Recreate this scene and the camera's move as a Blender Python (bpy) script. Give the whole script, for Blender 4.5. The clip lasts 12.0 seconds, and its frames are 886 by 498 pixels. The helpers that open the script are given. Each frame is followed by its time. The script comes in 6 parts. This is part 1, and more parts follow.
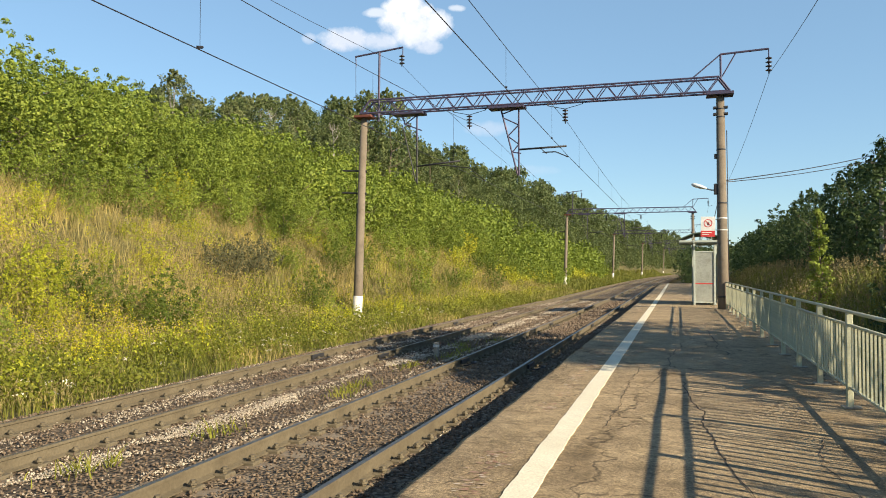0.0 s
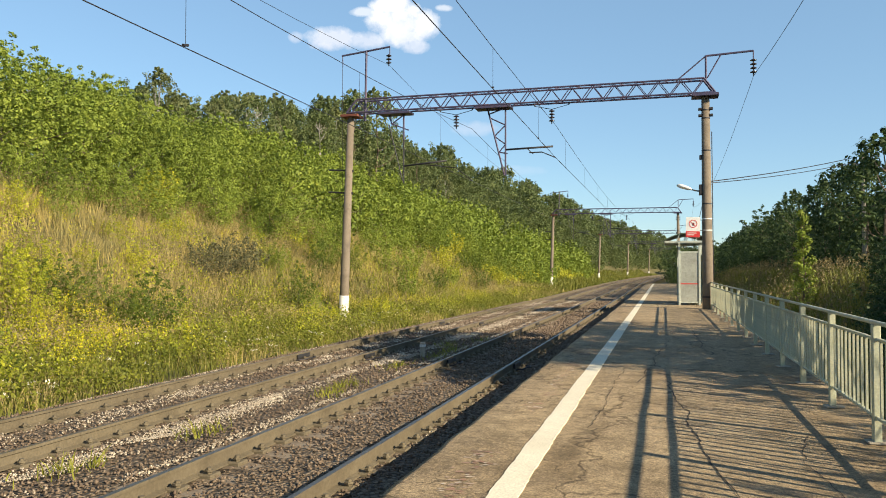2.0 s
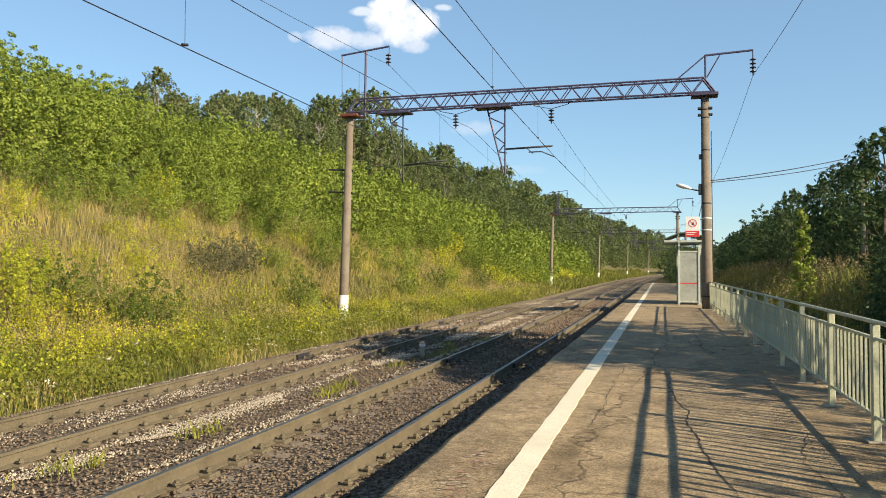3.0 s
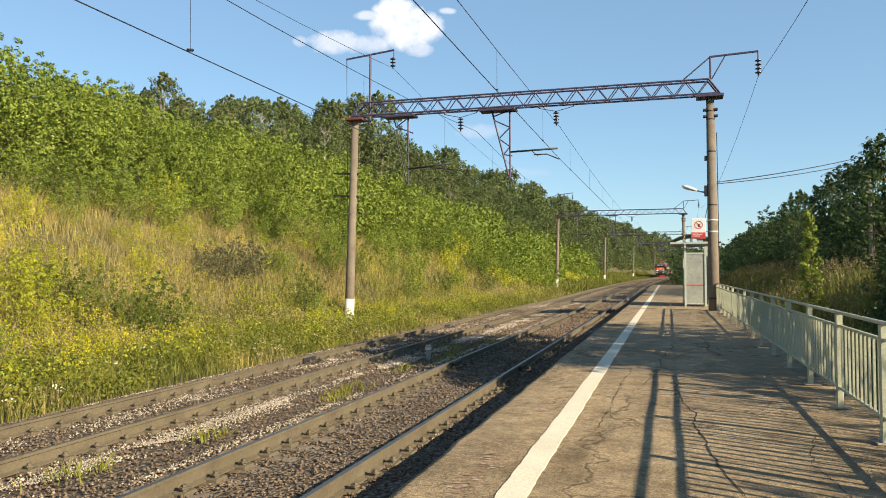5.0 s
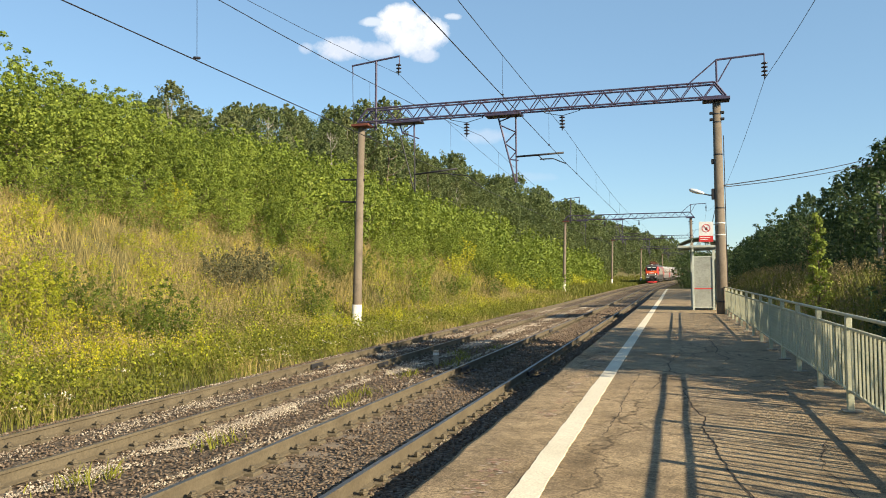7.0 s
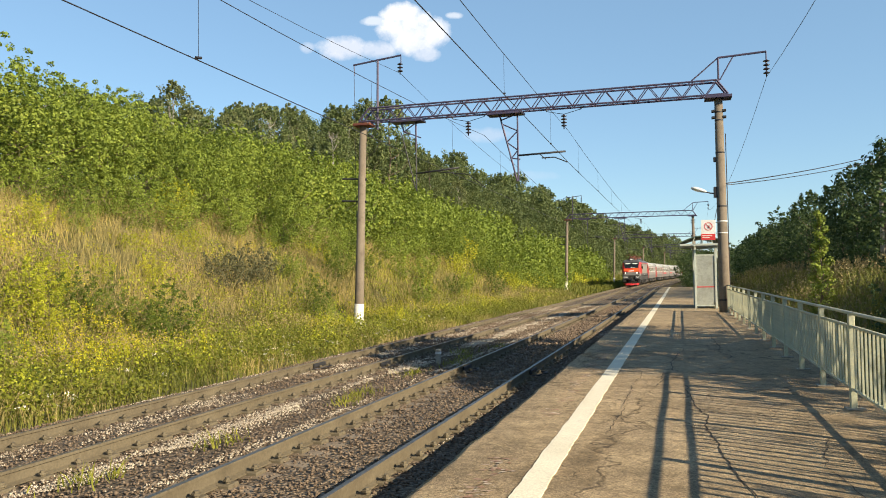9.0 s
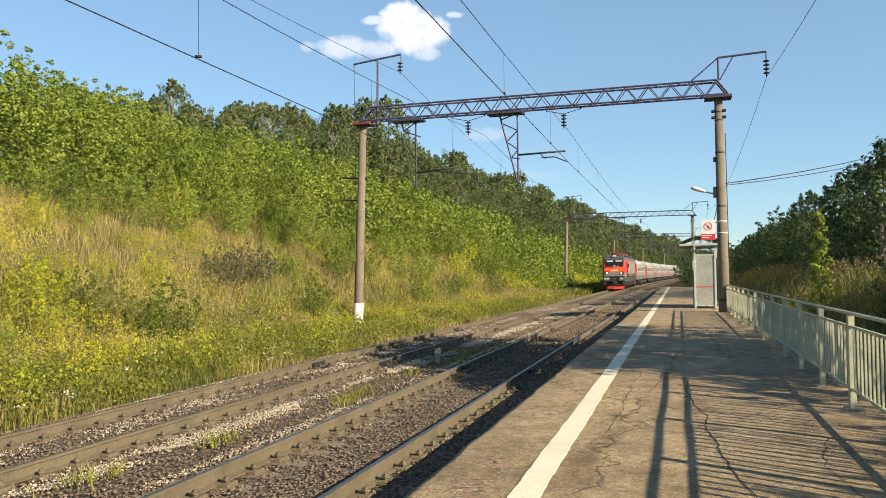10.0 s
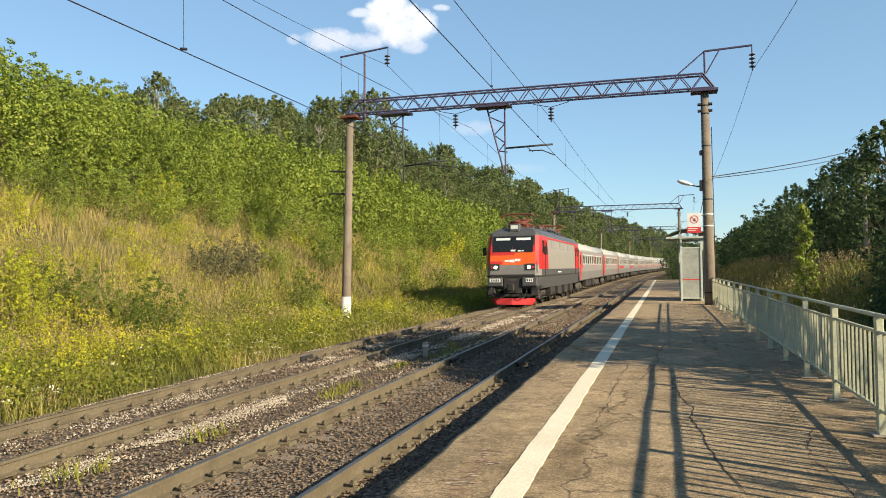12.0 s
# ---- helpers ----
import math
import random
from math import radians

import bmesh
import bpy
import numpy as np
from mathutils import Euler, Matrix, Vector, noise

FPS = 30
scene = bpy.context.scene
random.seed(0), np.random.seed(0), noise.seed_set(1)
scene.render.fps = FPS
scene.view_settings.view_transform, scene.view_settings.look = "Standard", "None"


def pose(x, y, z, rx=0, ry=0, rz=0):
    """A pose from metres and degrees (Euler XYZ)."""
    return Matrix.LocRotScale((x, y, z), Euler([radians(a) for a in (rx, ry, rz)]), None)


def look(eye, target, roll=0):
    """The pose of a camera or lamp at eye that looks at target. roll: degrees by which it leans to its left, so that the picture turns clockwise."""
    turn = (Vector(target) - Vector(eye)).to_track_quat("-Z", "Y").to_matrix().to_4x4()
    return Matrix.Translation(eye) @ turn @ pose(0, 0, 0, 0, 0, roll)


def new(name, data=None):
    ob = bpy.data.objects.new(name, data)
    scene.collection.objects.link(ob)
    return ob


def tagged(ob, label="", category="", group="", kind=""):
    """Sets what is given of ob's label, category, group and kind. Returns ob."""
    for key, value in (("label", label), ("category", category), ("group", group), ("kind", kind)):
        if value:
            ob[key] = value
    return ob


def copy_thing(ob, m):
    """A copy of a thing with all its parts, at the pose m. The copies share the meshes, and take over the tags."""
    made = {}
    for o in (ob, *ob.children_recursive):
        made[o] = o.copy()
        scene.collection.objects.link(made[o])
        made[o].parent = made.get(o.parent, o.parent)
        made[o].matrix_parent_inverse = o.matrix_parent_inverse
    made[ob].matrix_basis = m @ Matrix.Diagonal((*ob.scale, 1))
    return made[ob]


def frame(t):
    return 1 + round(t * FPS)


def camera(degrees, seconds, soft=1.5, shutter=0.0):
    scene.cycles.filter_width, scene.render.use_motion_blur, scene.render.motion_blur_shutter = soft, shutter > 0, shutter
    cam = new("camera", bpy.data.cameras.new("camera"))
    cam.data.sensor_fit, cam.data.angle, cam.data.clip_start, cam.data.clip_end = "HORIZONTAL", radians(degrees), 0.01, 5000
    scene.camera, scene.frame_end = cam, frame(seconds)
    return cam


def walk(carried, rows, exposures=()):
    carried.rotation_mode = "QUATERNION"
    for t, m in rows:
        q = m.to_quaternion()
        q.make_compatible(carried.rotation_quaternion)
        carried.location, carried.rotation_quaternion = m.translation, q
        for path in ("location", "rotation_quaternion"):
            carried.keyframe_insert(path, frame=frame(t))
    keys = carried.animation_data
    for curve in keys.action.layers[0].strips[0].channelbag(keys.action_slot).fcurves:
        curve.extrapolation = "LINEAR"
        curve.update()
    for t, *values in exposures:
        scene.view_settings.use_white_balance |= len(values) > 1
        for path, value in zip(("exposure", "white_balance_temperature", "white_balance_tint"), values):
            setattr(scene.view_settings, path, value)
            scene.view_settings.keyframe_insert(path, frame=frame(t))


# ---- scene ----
# World: x across the line (right positive), y along the line, z = 0 at the near rail head.
EYE = Vector((0.0, 0.0, 2.0))
cam = camera(60.55, 12.0, soft=0.95)


def aim(yaw, tilt, lean):
    a, p = radians(yaw), radians(tilt)
    return look(EYE, EYE + Vector((-math.sin(a) * math.cos(p), math.cos(a) * math.cos(p), math.sin(p))) * 10, lean)


# seconds, turn to the left, upward tilt, lean to the left
SWAY = (
    (0.0, 17.204, 1.621, -0.000),
    (0.5, 16.927, 1.593, 0.088),
    (1.0, 16.669, 1.596, 0.091),
    (1.5, 16.423, 1.632, 0.112),
    (2.0, 16.187, 1.608, 0.104),
    (2.5, 16.118, 1.578, 0.113),
    (3.0, 16.154, 1.575, 0.082),
    (5.0, 16.573, 1.810, -0.219),
    (5.5, 16.748, 1.922, -0.309),
    (6.0, 16.912, 2.023, -0.503),
    (6.5, 17.001, 2.152, -0.583),
    (7.0, 17.092, 2.209, -0.606),
    (9.0, 17.244, 2.137, -0.777),
    (9.5, 17.232, 2.125, -0.778),
    (10.0, 17.218, 2.090, -0.657),
    (10.5, 17.127, 2.046, -0.703),
    (11.0, 16.847, 2.019, -0.660),
    (11.5, 16.542, 1.955, -0.724),
    (12.0, 16.288, 1.578, -0.794),
)
walk(cam, [(t, aim(a, p, r)) for t, a, p, r in SWAY])

# ---- sky, sun, exposure ----
SUN_WAY = Vector((-2.2, 0.95, -1.16)).normalized()
sun = new("sun", bpy.data.lights.new("sun", "SUN"))
sun.data.energy, sun.data.angle, sun.data.color = 5.0, radians(0.55), (1.0, 0.845, 0.60)
sun.matrix_world = Matrix.Translation((20, -10, 30)) @ SUN_WAY.to_track_quat("-Z", "Y").to_matrix().to_4x4()
scene.view_settings.exposure = 0.88

# ---- materials ----
def nodes_of(name):
    m = bpy.data.materials.new(name)
    m.use_nodes = True
    nt = m.node_tree
    return m, nt, nt.nodes["Principled BSDF"]


def ramp(nt, fac, stops):
    r = nt.nodes.new("ShaderNodeValToRGB")
    e = r.color_ramp.elements
    while len(e) < len(stops):
        e.new(0.5)
    for el, (p, c) in zip(e, stops):
        el.position, el.color = p, (*c, 1)
    nt.links.new(fac, r.inputs[0])
    return r.outputs[0]


def noise_tex(nt, scale, detail=4, rough=0.6, coords="Object", stretch=None):
    tc = nt.nodes.new("ShaderNodeTexCoord")
    src = tc.outputs[coords]
    if stretch:
        mp = nt.nodes.new("ShaderNodeMapping")
        mp.inputs["Scale"].default_value = stretch
        nt.links.new(src, mp.inputs["Vector"])
        src = mp.outputs[0]
    n = nt.nodes.new("ShaderNodeTexNoise")
    n.inputs["Scale"].default_value, n.inputs["Detail"].default_value, n.inputs["Roughness"].default_value = scale, detail, rough
    nt.links.new(src, n.inputs["Vector"])
    return n.outputs["Fac"]


def mix(nt, a, b, fac, mode="MIX"):
    m = nt.nodes.new("ShaderNodeMix")
    m.data_type, m.blend_type = "RGBA", mode
    for sock, v in ((m.inputs[0], fac), (m.inputs[6], a), (m.inputs[7], b)):
        if isinstance(v, bpy.types.NodeSocket):
            nt.links.new(v, sock)
        else:
            sock.default_value = v if isinstance(v, float) else (*v, 1)
    return m.outputs[2]


def bump(nt, bsdf, height, strength, dist):
    b = nt.nodes.new("ShaderNodeBump")
    b.inputs["Strength"].default_value, b.inputs["Distance"].default_value = strength, dist
    nt.links.new(height, b.inputs["Height"])
    nt.links.new(b.outputs[0], bsdf.inputs["Normal"])


def surface(name, a, b, scale=3.0, fine=40.0, rough=0.8, metal=0.0, relief=0.3, dist=0.01, coords="Object", stretch=None, dirt=None, spec=0.4):
    """Two tones at a large scale, darker and lighter grain at a fine one, and a fine relief."""
    m, nt, p = nodes_of(name)
    big = noise_tex(nt, scale, 5, 0.65, coords, stretch)
    col = ramp(nt, big, ((0.3, a), (0.7, b)))
    small = noise_tex(nt, fine, 3, 0.7, coords, stretch)
    col = mix(nt, col, ramp(nt, small, ((0.3, (0.6, 0.6, 0.6)), (0.7, (1.25, 1.25, 1.25)))), 0.6, "MULTIPLY")
    if dirt:
        mask = ramp(nt, noise_tex(nt, scale * 2.7, 6, 0.7, coords), ((0.5, (0, 0, 0)), (0.68, (1, 1, 1))))
        col = mix(nt, col, dirt, mask)
    nt.links.new(col, p.inputs["Base Color"])
    p.inputs["Roughness"].default_value, p.inputs["Metallic"].default_value = rough, metal
    p.inputs["Specular IOR Level"].default_value = spec
    if relief:
        bump(nt, p, small, relief, dist)
    return m


def leafy(name, stops, clump=0.35, glow=0.35, objects=0.5):
    """Leaves: a tone for each leaf and each plant, thin enough to let light through."""
    m, nt, p = nodes_of(name)
    geo = nt.nodes.new("ShaderNodeNewGeometry")
    info = nt.nodes.new("ShaderNodeObjectInfo")
    tone = nt.nodes.new("ShaderNodeMath")
    tone.operation = "MULTIPLY_ADD"
    nt.links.new(geo.outputs["Random Per Island"], tone.inputs[0])
    tone.inputs[1].default_value = 1 - objects
    sc = nt.nodes.new("ShaderNodeMath")
    sc.operation = "MULTIPLY"
    sc.inputs[1].default_value = objects
    nt.links.new(info.outputs["Random"], sc.inputs[0])
    nt.links.new(sc.outputs[0], tone.inputs[2])
    col = ramp(nt, tone.outputs[0], stops)
    big = noise_tex(nt, clump, 3, 0.6)
    col = mix(nt, col, ramp(nt, big, ((0.3, (0.65, 0.7, 0.7)), (0.7, (1.3, 1.2, 1.05)))), 0.7, "MULTIPLY")
    # shade between clumps, put into the leaf colour by finer noise
    tuft_shade = noise_tex(nt, clump * 4.2, 3, 0.65)
    col = mix(nt, col, ramp(nt, tuft_shade, ((0.34, (0.5, 0.55, 0.55)), (0.5, (1.0, 1.0, 1.0)), (0.66, (1.42, 1.36, 1.2)))), 0.55, "MULTIPLY")
    nt.links.new(col, p.inputs["Base Color"])
    p.inputs["Roughness"].default_value = 0.6
    p.inputs["Specular IOR Level"].default_value = 0.25
    tr = nt.nodes.new("ShaderNodeBsdfTranslucent")
    nt.links.new(col, tr.inputs["Color"])
    mx = nt.nodes.new("ShaderNodeMixShader")
    mx.inputs[0].default_value = glow
    nt.links.new(p.outputs[0], mx.inputs[1])
    nt.links.new(tr.outputs[0], mx.inputs[2])
    nt.links.new(mx.outputs[0], nt.nodes["Material Output"].inputs[0])
    return m


def math_node(nt, op, a, b=None, c=None, clamp=False):
    n = nt.nodes.new("ShaderNodeMath")
    n.operation, n.use_clamp = op, clamp
    for sock, v in zip(n.inputs, (a, b, c)):
        if isinstance(v, bpy.types.NodeSocket):
            nt.links.new(v, sock)
        elif v is not None:
            sock.default_value = v
    return n.outputs[0]


# the fair-weather clouds: across, up, half width, half height, density (all as tangents round CLOUD_WAY)
CLOUD_WAY = Vector((-0.325, 0.894, 0.31)).normalized()
CLOUDS = ((0.008, 0.004, 0.050, 0.027, 1.0), (-0.003, 0.022, 0.030, 0.017, 1.0), (0.037, 0.001, 0.027, 0.023, 1.0), (0.010, -0.014, 0.038, 0.017, 0.95), (0.027, -0.026, 0.021, 0.011, 0.8),
          (-0.036, 0.014, 0.020, 0.007, 0.55), (-0.034, -0.020, 0.034, 0.013, 0.85), (-0.076, -0.019, 0.040, 0.017, 1.0), (-0.123, -0.018, 0.011, 0.008, 0.5), (0.063, 0.021, 0.013, 0.005, 0.5),
          (0.106, -0.129, 0.036, 0.012, 0.42), (0.16, -0.185, 0.05, 0.008, 0.18))


def make_world():
    w = bpy.data.worlds.new("sky")
    w.use_nodes = True
    scene.world = w
    nt = w.node_tree
    nt.nodes.clear()
    out = nt.nodes.new("ShaderNodeOutputWorld")
    bg = nt.nodes.new("ShaderNodeBackground")
    sky = nt.nodes.new("ShaderNodeTexSky")
    sky.sky_type, sky.sun_disc = "NISHITA", False
    sky.sun_elevation, sky.sun_rotation = radians(25.5), radians(113)
    sky.altitude, sky.air_density, sky.dust_density, sky.ozone_density = 150, 1.0, 0.2, 1.0
    bg.inputs["Strength"].default_value = 0.079
    tc = nt.nodes.new("ShaderNodeTexCoord")
    right = CLOUD_WAY.cross(Vector((0, 0, 1))).normalized()
    up = right.cross(CLOUD_WAY)

    def along(axis):
        n = nt.nodes.new("ShaderNodeVectorMath")
        n.operation = "DOT_PRODUCT"
        nt.links.new(tc.outputs["Generated"], n.inputs[0])
        n.inputs[1].default_value = axis
        return n.outputs["Value"]

    depth = along(CLOUD_WAY)
    safe = math_node(nt, "MAXIMUM", depth, 0.05)
    px, py = (math_node(nt, "DIVIDE", along(v), safe) for v in (right, up))
    comb = nt.nodes.new("ShaderNodeCombineXYZ")
    nt.links.new(px, comb.inputs[0])
    nt.links.new(py, comb.inputs[1])

    def puff(scale, detail):
        n = nt.nodes.new("ShaderNodeTexNoise")
        n.inputs["Scale"].default_value, n.inputs["Detail"].default_value, n.inputs["Roughness"].default_value = scale, detail, 0.62
        nt.links.new(comb.outputs[0], n.inputs["Vector"])
        return n.outputs["Fac"]

    fluff = puff(38, 7)
    total = None
    for x, y, a, b, dens in CLOUDS:
        ex = math_node(nt, "POWER", math_node(nt, "ABSOLUTE", math_node(nt, "DIVIDE", math_node(nt, "SUBTRACT", px, x), a)), 2.0)
        ey = math_node(nt, "POWER", math_node(nt, "ABSOLUTE", math_node(nt, "DIVIDE", math_node(nt, "SUBTRACT", py, y), b)), 2.0)
        body = math_node(nt, "SUBTRACT", 1.0, math_node(nt, "ADD", ex, ey))
        body = math_node(nt, "ADD", body, math_node(nt, "MULTIPLY_ADD", fluff, 1.9, -1.03))
        body = math_node(nt, "MULTIPLY", math_node(nt, "MULTIPLY", body, 1.35, clamp=True), dens)
        total = body if total is None else math_node(nt, "MAXIMUM", total, body)
    total = math_node(nt, "MULTIPLY", total, math_node(nt, "GREATER_THAN", depth, 0.2))
    shade = mix(nt, (5.6, 6.1, 7.0), (8.6, 8.5, 8.4), ramp(nt, math_node(nt, "MULTIPLY_ADD", puff(22, 5), 0.9, math_node(nt, "MULTIPLY", py, 7.0)), ((0.3, (0, 0, 0)), (0.6, (1, 1, 1)))))
    # clear air overhead is a deeper blue than the hazy air low down
    height = nt.nodes.new("ShaderNodeSeparateXYZ")
    nt.links.new(tc.outputs["Generated"], height.inputs[0])
    depth_tone = ramp(nt, height.outputs[2], ((0.34, (1.0, 1.0, 1.0)), (0.95, (0.34, 0.38, 0.44))))
    nt.links.new(mix(nt, mix(nt, mix(nt, mix(nt, sky.outputs[0], (0.89, 1.05, 1.12), 1.0, "MULTIPLY"), (2.5, 4.1, 5.9), 0.40), depth_tone, 1.0, "MULTIPLY"), shade, total), bg.inputs["Color"])
    nt.links.new(bg.outputs[0], out.inputs[0])


make_world()


def plain(name, c, rough=0.5, metal=0.0, wear=0.25, scale=6.0, relief=0.05):
    d = tuple(x * (1 - wear) for x in c)
    return surface(name, d, c, scale, scale * 9, rough, metal, relief, 0.004)


M = {
    "soil": surface("soil", (0.085, 0.075, 0.03), (0.15, 0.135, 0.05), 0.25, 6, 0.95, relief=0.6, dist=0.05),
    "soil_dark": surface("crack_dirt", (0.03, 0.026, 0.02), (0.06, 0.05, 0.04), 3, 60, 0.95),
    "asphalt": None,
    "concrete": surface("concrete", (0.30, 0.27, 0.22), (0.42, 0.38, 0.31), 1.2, 30, 0.9, relief=0.4, dist=0.006, dirt=(0.2, 0.17, 0.13)),
    "pole": surface("pole_concrete", (0.155, 0.125, 0.092), (0.235, 0.195, 0.15), 0.8, 25, 0.9, relief=0.3, dist=0.006, dirt=(0.13, 0.105, 0.08)),
    "whitewash": surface("whitewash", (0.62, 0.6, 0.56), (0.8, 0.78, 0.74), 2, 25, 0.9, dirt=(0.42, 0.38, 0.32)),
    "rail_side": surface("rail_side", (0.105, 0.085, 0.055), (0.165, 0.137, 0.09), 1.5, 30, 0.85, 0.0, relief=0.3, dist=0.003),
    "rail_top": surface("rail_top", (0.15, 0.145, 0.145), (0.24, 0.23, 0.225), 0.6, 20, 0.42, 0.8, relief=0.05, stretch=(20, 1, 1)),
    "rail_top_far": surface("rail_top_far", (0.18, 0.145, 0.11), (0.27, 0.22, 0.175), 0.6, 20, 0.45, 0.7, relief=0.05, stretch=(20, 1, 1)),
    "sleeper": surface("sleeper_concrete", (0.16, 0.128, 0.095), (0.25, 0.205, 0.155), 2.0, 30, 0.95, relief=0.4, dist=0.006, dirt=(0.14, 0.105, 0.075)),
    "ballast": None,
    "truss": surface("truss_steel", (0.05, 0.048, 0.095), (0.085, 0.08, 0.145), 1.0, 20, 0.6, 0.2, relief=0.15, dirt=(0.11, 0.07, 0.10)),
    "rust": surface("rust_red", (0.13, 0.04, 0.03), (0.2, 0.075, 0.05), 2.0, 20, 0.8, 0.1, relief=0.2),
    "iron": plain("dark_iron", (0.05, 0.05, 0.055), 0.6, 0.4),
    "wire": plain("wire", (0.06, 0.055, 0.06), 0.5, 0.6),
    "insulator": plain("insulator_glaze", (0.05, 0.045, 0.06), 0.25),
    "rail_paint": surface("railing_paint", (0.42, 0.43, 0.30), (0.54, 0.54, 0.39), 2.0, 40, 0.55, relief=0.1, dist=0.003, dirt=(0.38, 0.40, 0.32)),
    "shelter": plain("shelter_paint", (0.55, 0.6, 0.54), 0.55),
    "shelter_roof": plain("shelter_roof", (0.09, 0.13, 0.09), 0.6),
    "white": plain("white_enamel", (0.82, 0.82, 0.8), 0.5, wear=0.1),
    "red": plain("red_enamel", (0.65, 0.05, 0.05), 0.45, wear=0.12),
    "loco_red": plain("loco_red", (0.62, 0.035, 0.035), 0.32, wear=0.15, scale=2, relief=0.0),
    "loco_orange": plain("loco_orange", (0.85, 0.13, 0.02), 0.32, wear=0.1, scale=2, relief=0.0),
    "loco_grey": plain("loco_grey", (0.24, 0.23, 0.22), 0.4, wear=0.15, scale=2, relief=0.0),
    "loco_dark": plain("loco_dark", (0.085, 0.087, 0.09), 0.45, wear=0.2, scale=2),
    "car_grey": plain("car_grey", (0.30, 0.285, 0.28), 0.38, wear=0.12, scale=1.5, relief=0.0),
    "car_roof": plain("car_roof", (0.40, 0.40, 0.375), 0.5, wear=0.15, scale=1.5),
    "under": plain("underframe", (0.04, 0.038, 0.036), 0.8),
    "bark": surface("bark", (0.10, 0.075, 0.05), (0.2, 0.16, 0.12), 3, 25, 0.95, relief=0.8, dist=0.02),
    "birch": surface("birch_bark", (0.26, 0.25, 0.22), (0.38, 0.36, 0.32), 3, 12, 0.9, dirt=(0.06, 0.05, 0.045)),
}


def make_asphalt():
    """Worn brown-grey asphalt: coarse grit, darker patches, fine cracks and old brick-coloured scrapes."""
    m, nt, p = nodes_of("asphalt")
    big = noise_tex(nt, 0.35, 5, 0.65)
    col = ramp(nt, big, ((0.3, (0.255, 0.193, 0.12)), (0.7, (0.39, 0.304, 0.194))))
    mid = noise_tex(nt, 2.2, 6, 0.75)
    col = mix(nt, col, ramp(nt, mid, ((0.33, (0.66, 0.65, 0.63)), (0.67, (1.25, 1.24, 1.22)))), 1.0, "MULTIPLY")
    grit = noise_tex(nt, 40, 4, 1.0)
    col = mix(nt, col, ramp(nt, grit, ((0.36, (0.35, 0.35, 0.35)), (0.5, (0.98, 0.98, 0.98)), (0.64, (1.85, 1.8, 1.7)))), 0.9, "MULTIPLY")
    fleck = noise_tex(nt, 13, 5, 0.8)
    col = mix(nt, col, ramp(nt, fleck, ((0.34, (0.6, 0.59, 0.58)), (0.5, (1.0, 1.0, 1.0)), (0.66, (1.42, 1.4, 1.36)))), 0.75, "MULTIPLY")
    # cracks: the borders of large distorted cells
    tc = nt.nodes.new("ShaderNodeTexCoord")
    wob = nt.nodes.new("ShaderNodeTexNoise")
    wob.inputs["Scale"].default_value, wob.inputs["Detail"].default_value = 1.7, 6
    nt.links.new(tc.outputs["Object"], wob.inputs["Vector"])
    add = nt.nodes.new("ShaderNodeVectorMath")
    add.operation = "MULTIPLY_ADD"
    add.inputs[1].default_value = (1.3, 1.3, 0)
    nt.links.new(wob.outputs["Color"], add.inputs[0])
    nt.links.new(tc.outputs["Object"], add.inputs[2])
    vor = nt.nodes.new("ShaderNodeTexVoronoi")
    vor.feature = "DISTANCE_TO_EDGE"
    vor.inputs["Scale"].default_value = 0.28
    nt.links.new(add.outputs[0], vor.inputs["Vector"])
    crack = ramp(nt, vor.outputs["Distance"], ((0.0, (0.25, 0.24, 0.23)), (0.003, (0.28, 0.27, 0.26)), (0.0055, (1, 1, 1))))
    col = mix(nt, col, crack, 0.85, "MULTIPLY")
    # finer cracks in the worst places, and dark tar stains
    fine = nt.nodes.new("ShaderNodeTexVoronoi")
    fine.feature = "DISTANCE_TO_EDGE"
    fine.inputs["Scale"].default_value = 1.1
    nt.links.new(add.outputs[0], fine.inputs["Vector"])
    hair = ramp(nt, fine.outputs["Distance"], ((0.0, (0.3, 0.29, 0.28)), (0.006, (0.45, 0.44, 0.43)), (0.012, (1, 1, 1))))
    bad = ramp(nt, noise_tex(nt, 0.55, 3), ((0.5, (0, 0, 0)), (0.58, (1, 1, 1))))
    col = mix(nt, col, mix(nt, (1.0, 1.0, 1.0), hair, bad), 0.9, "MULTIPLY")
    stain = ramp(nt, noise_tex(nt, 1.1, 5, 0.7, stretch=(1.0, 0.35, 1.0)), ((0.56, (1, 1, 1)), (0.7, (0.62, 0.6, 0.57))))
    col = mix(nt, col, stain, 1.0, "MULTIPLY")
    nt.links.new(col, p.inputs["Base Color"])
    p.inputs["Roughness"].default_value, p.inputs["Specular IOR Level"].default_value = 0.9, 0.3
    bump(nt, p, grit, 0.7, 0.012)
    return m


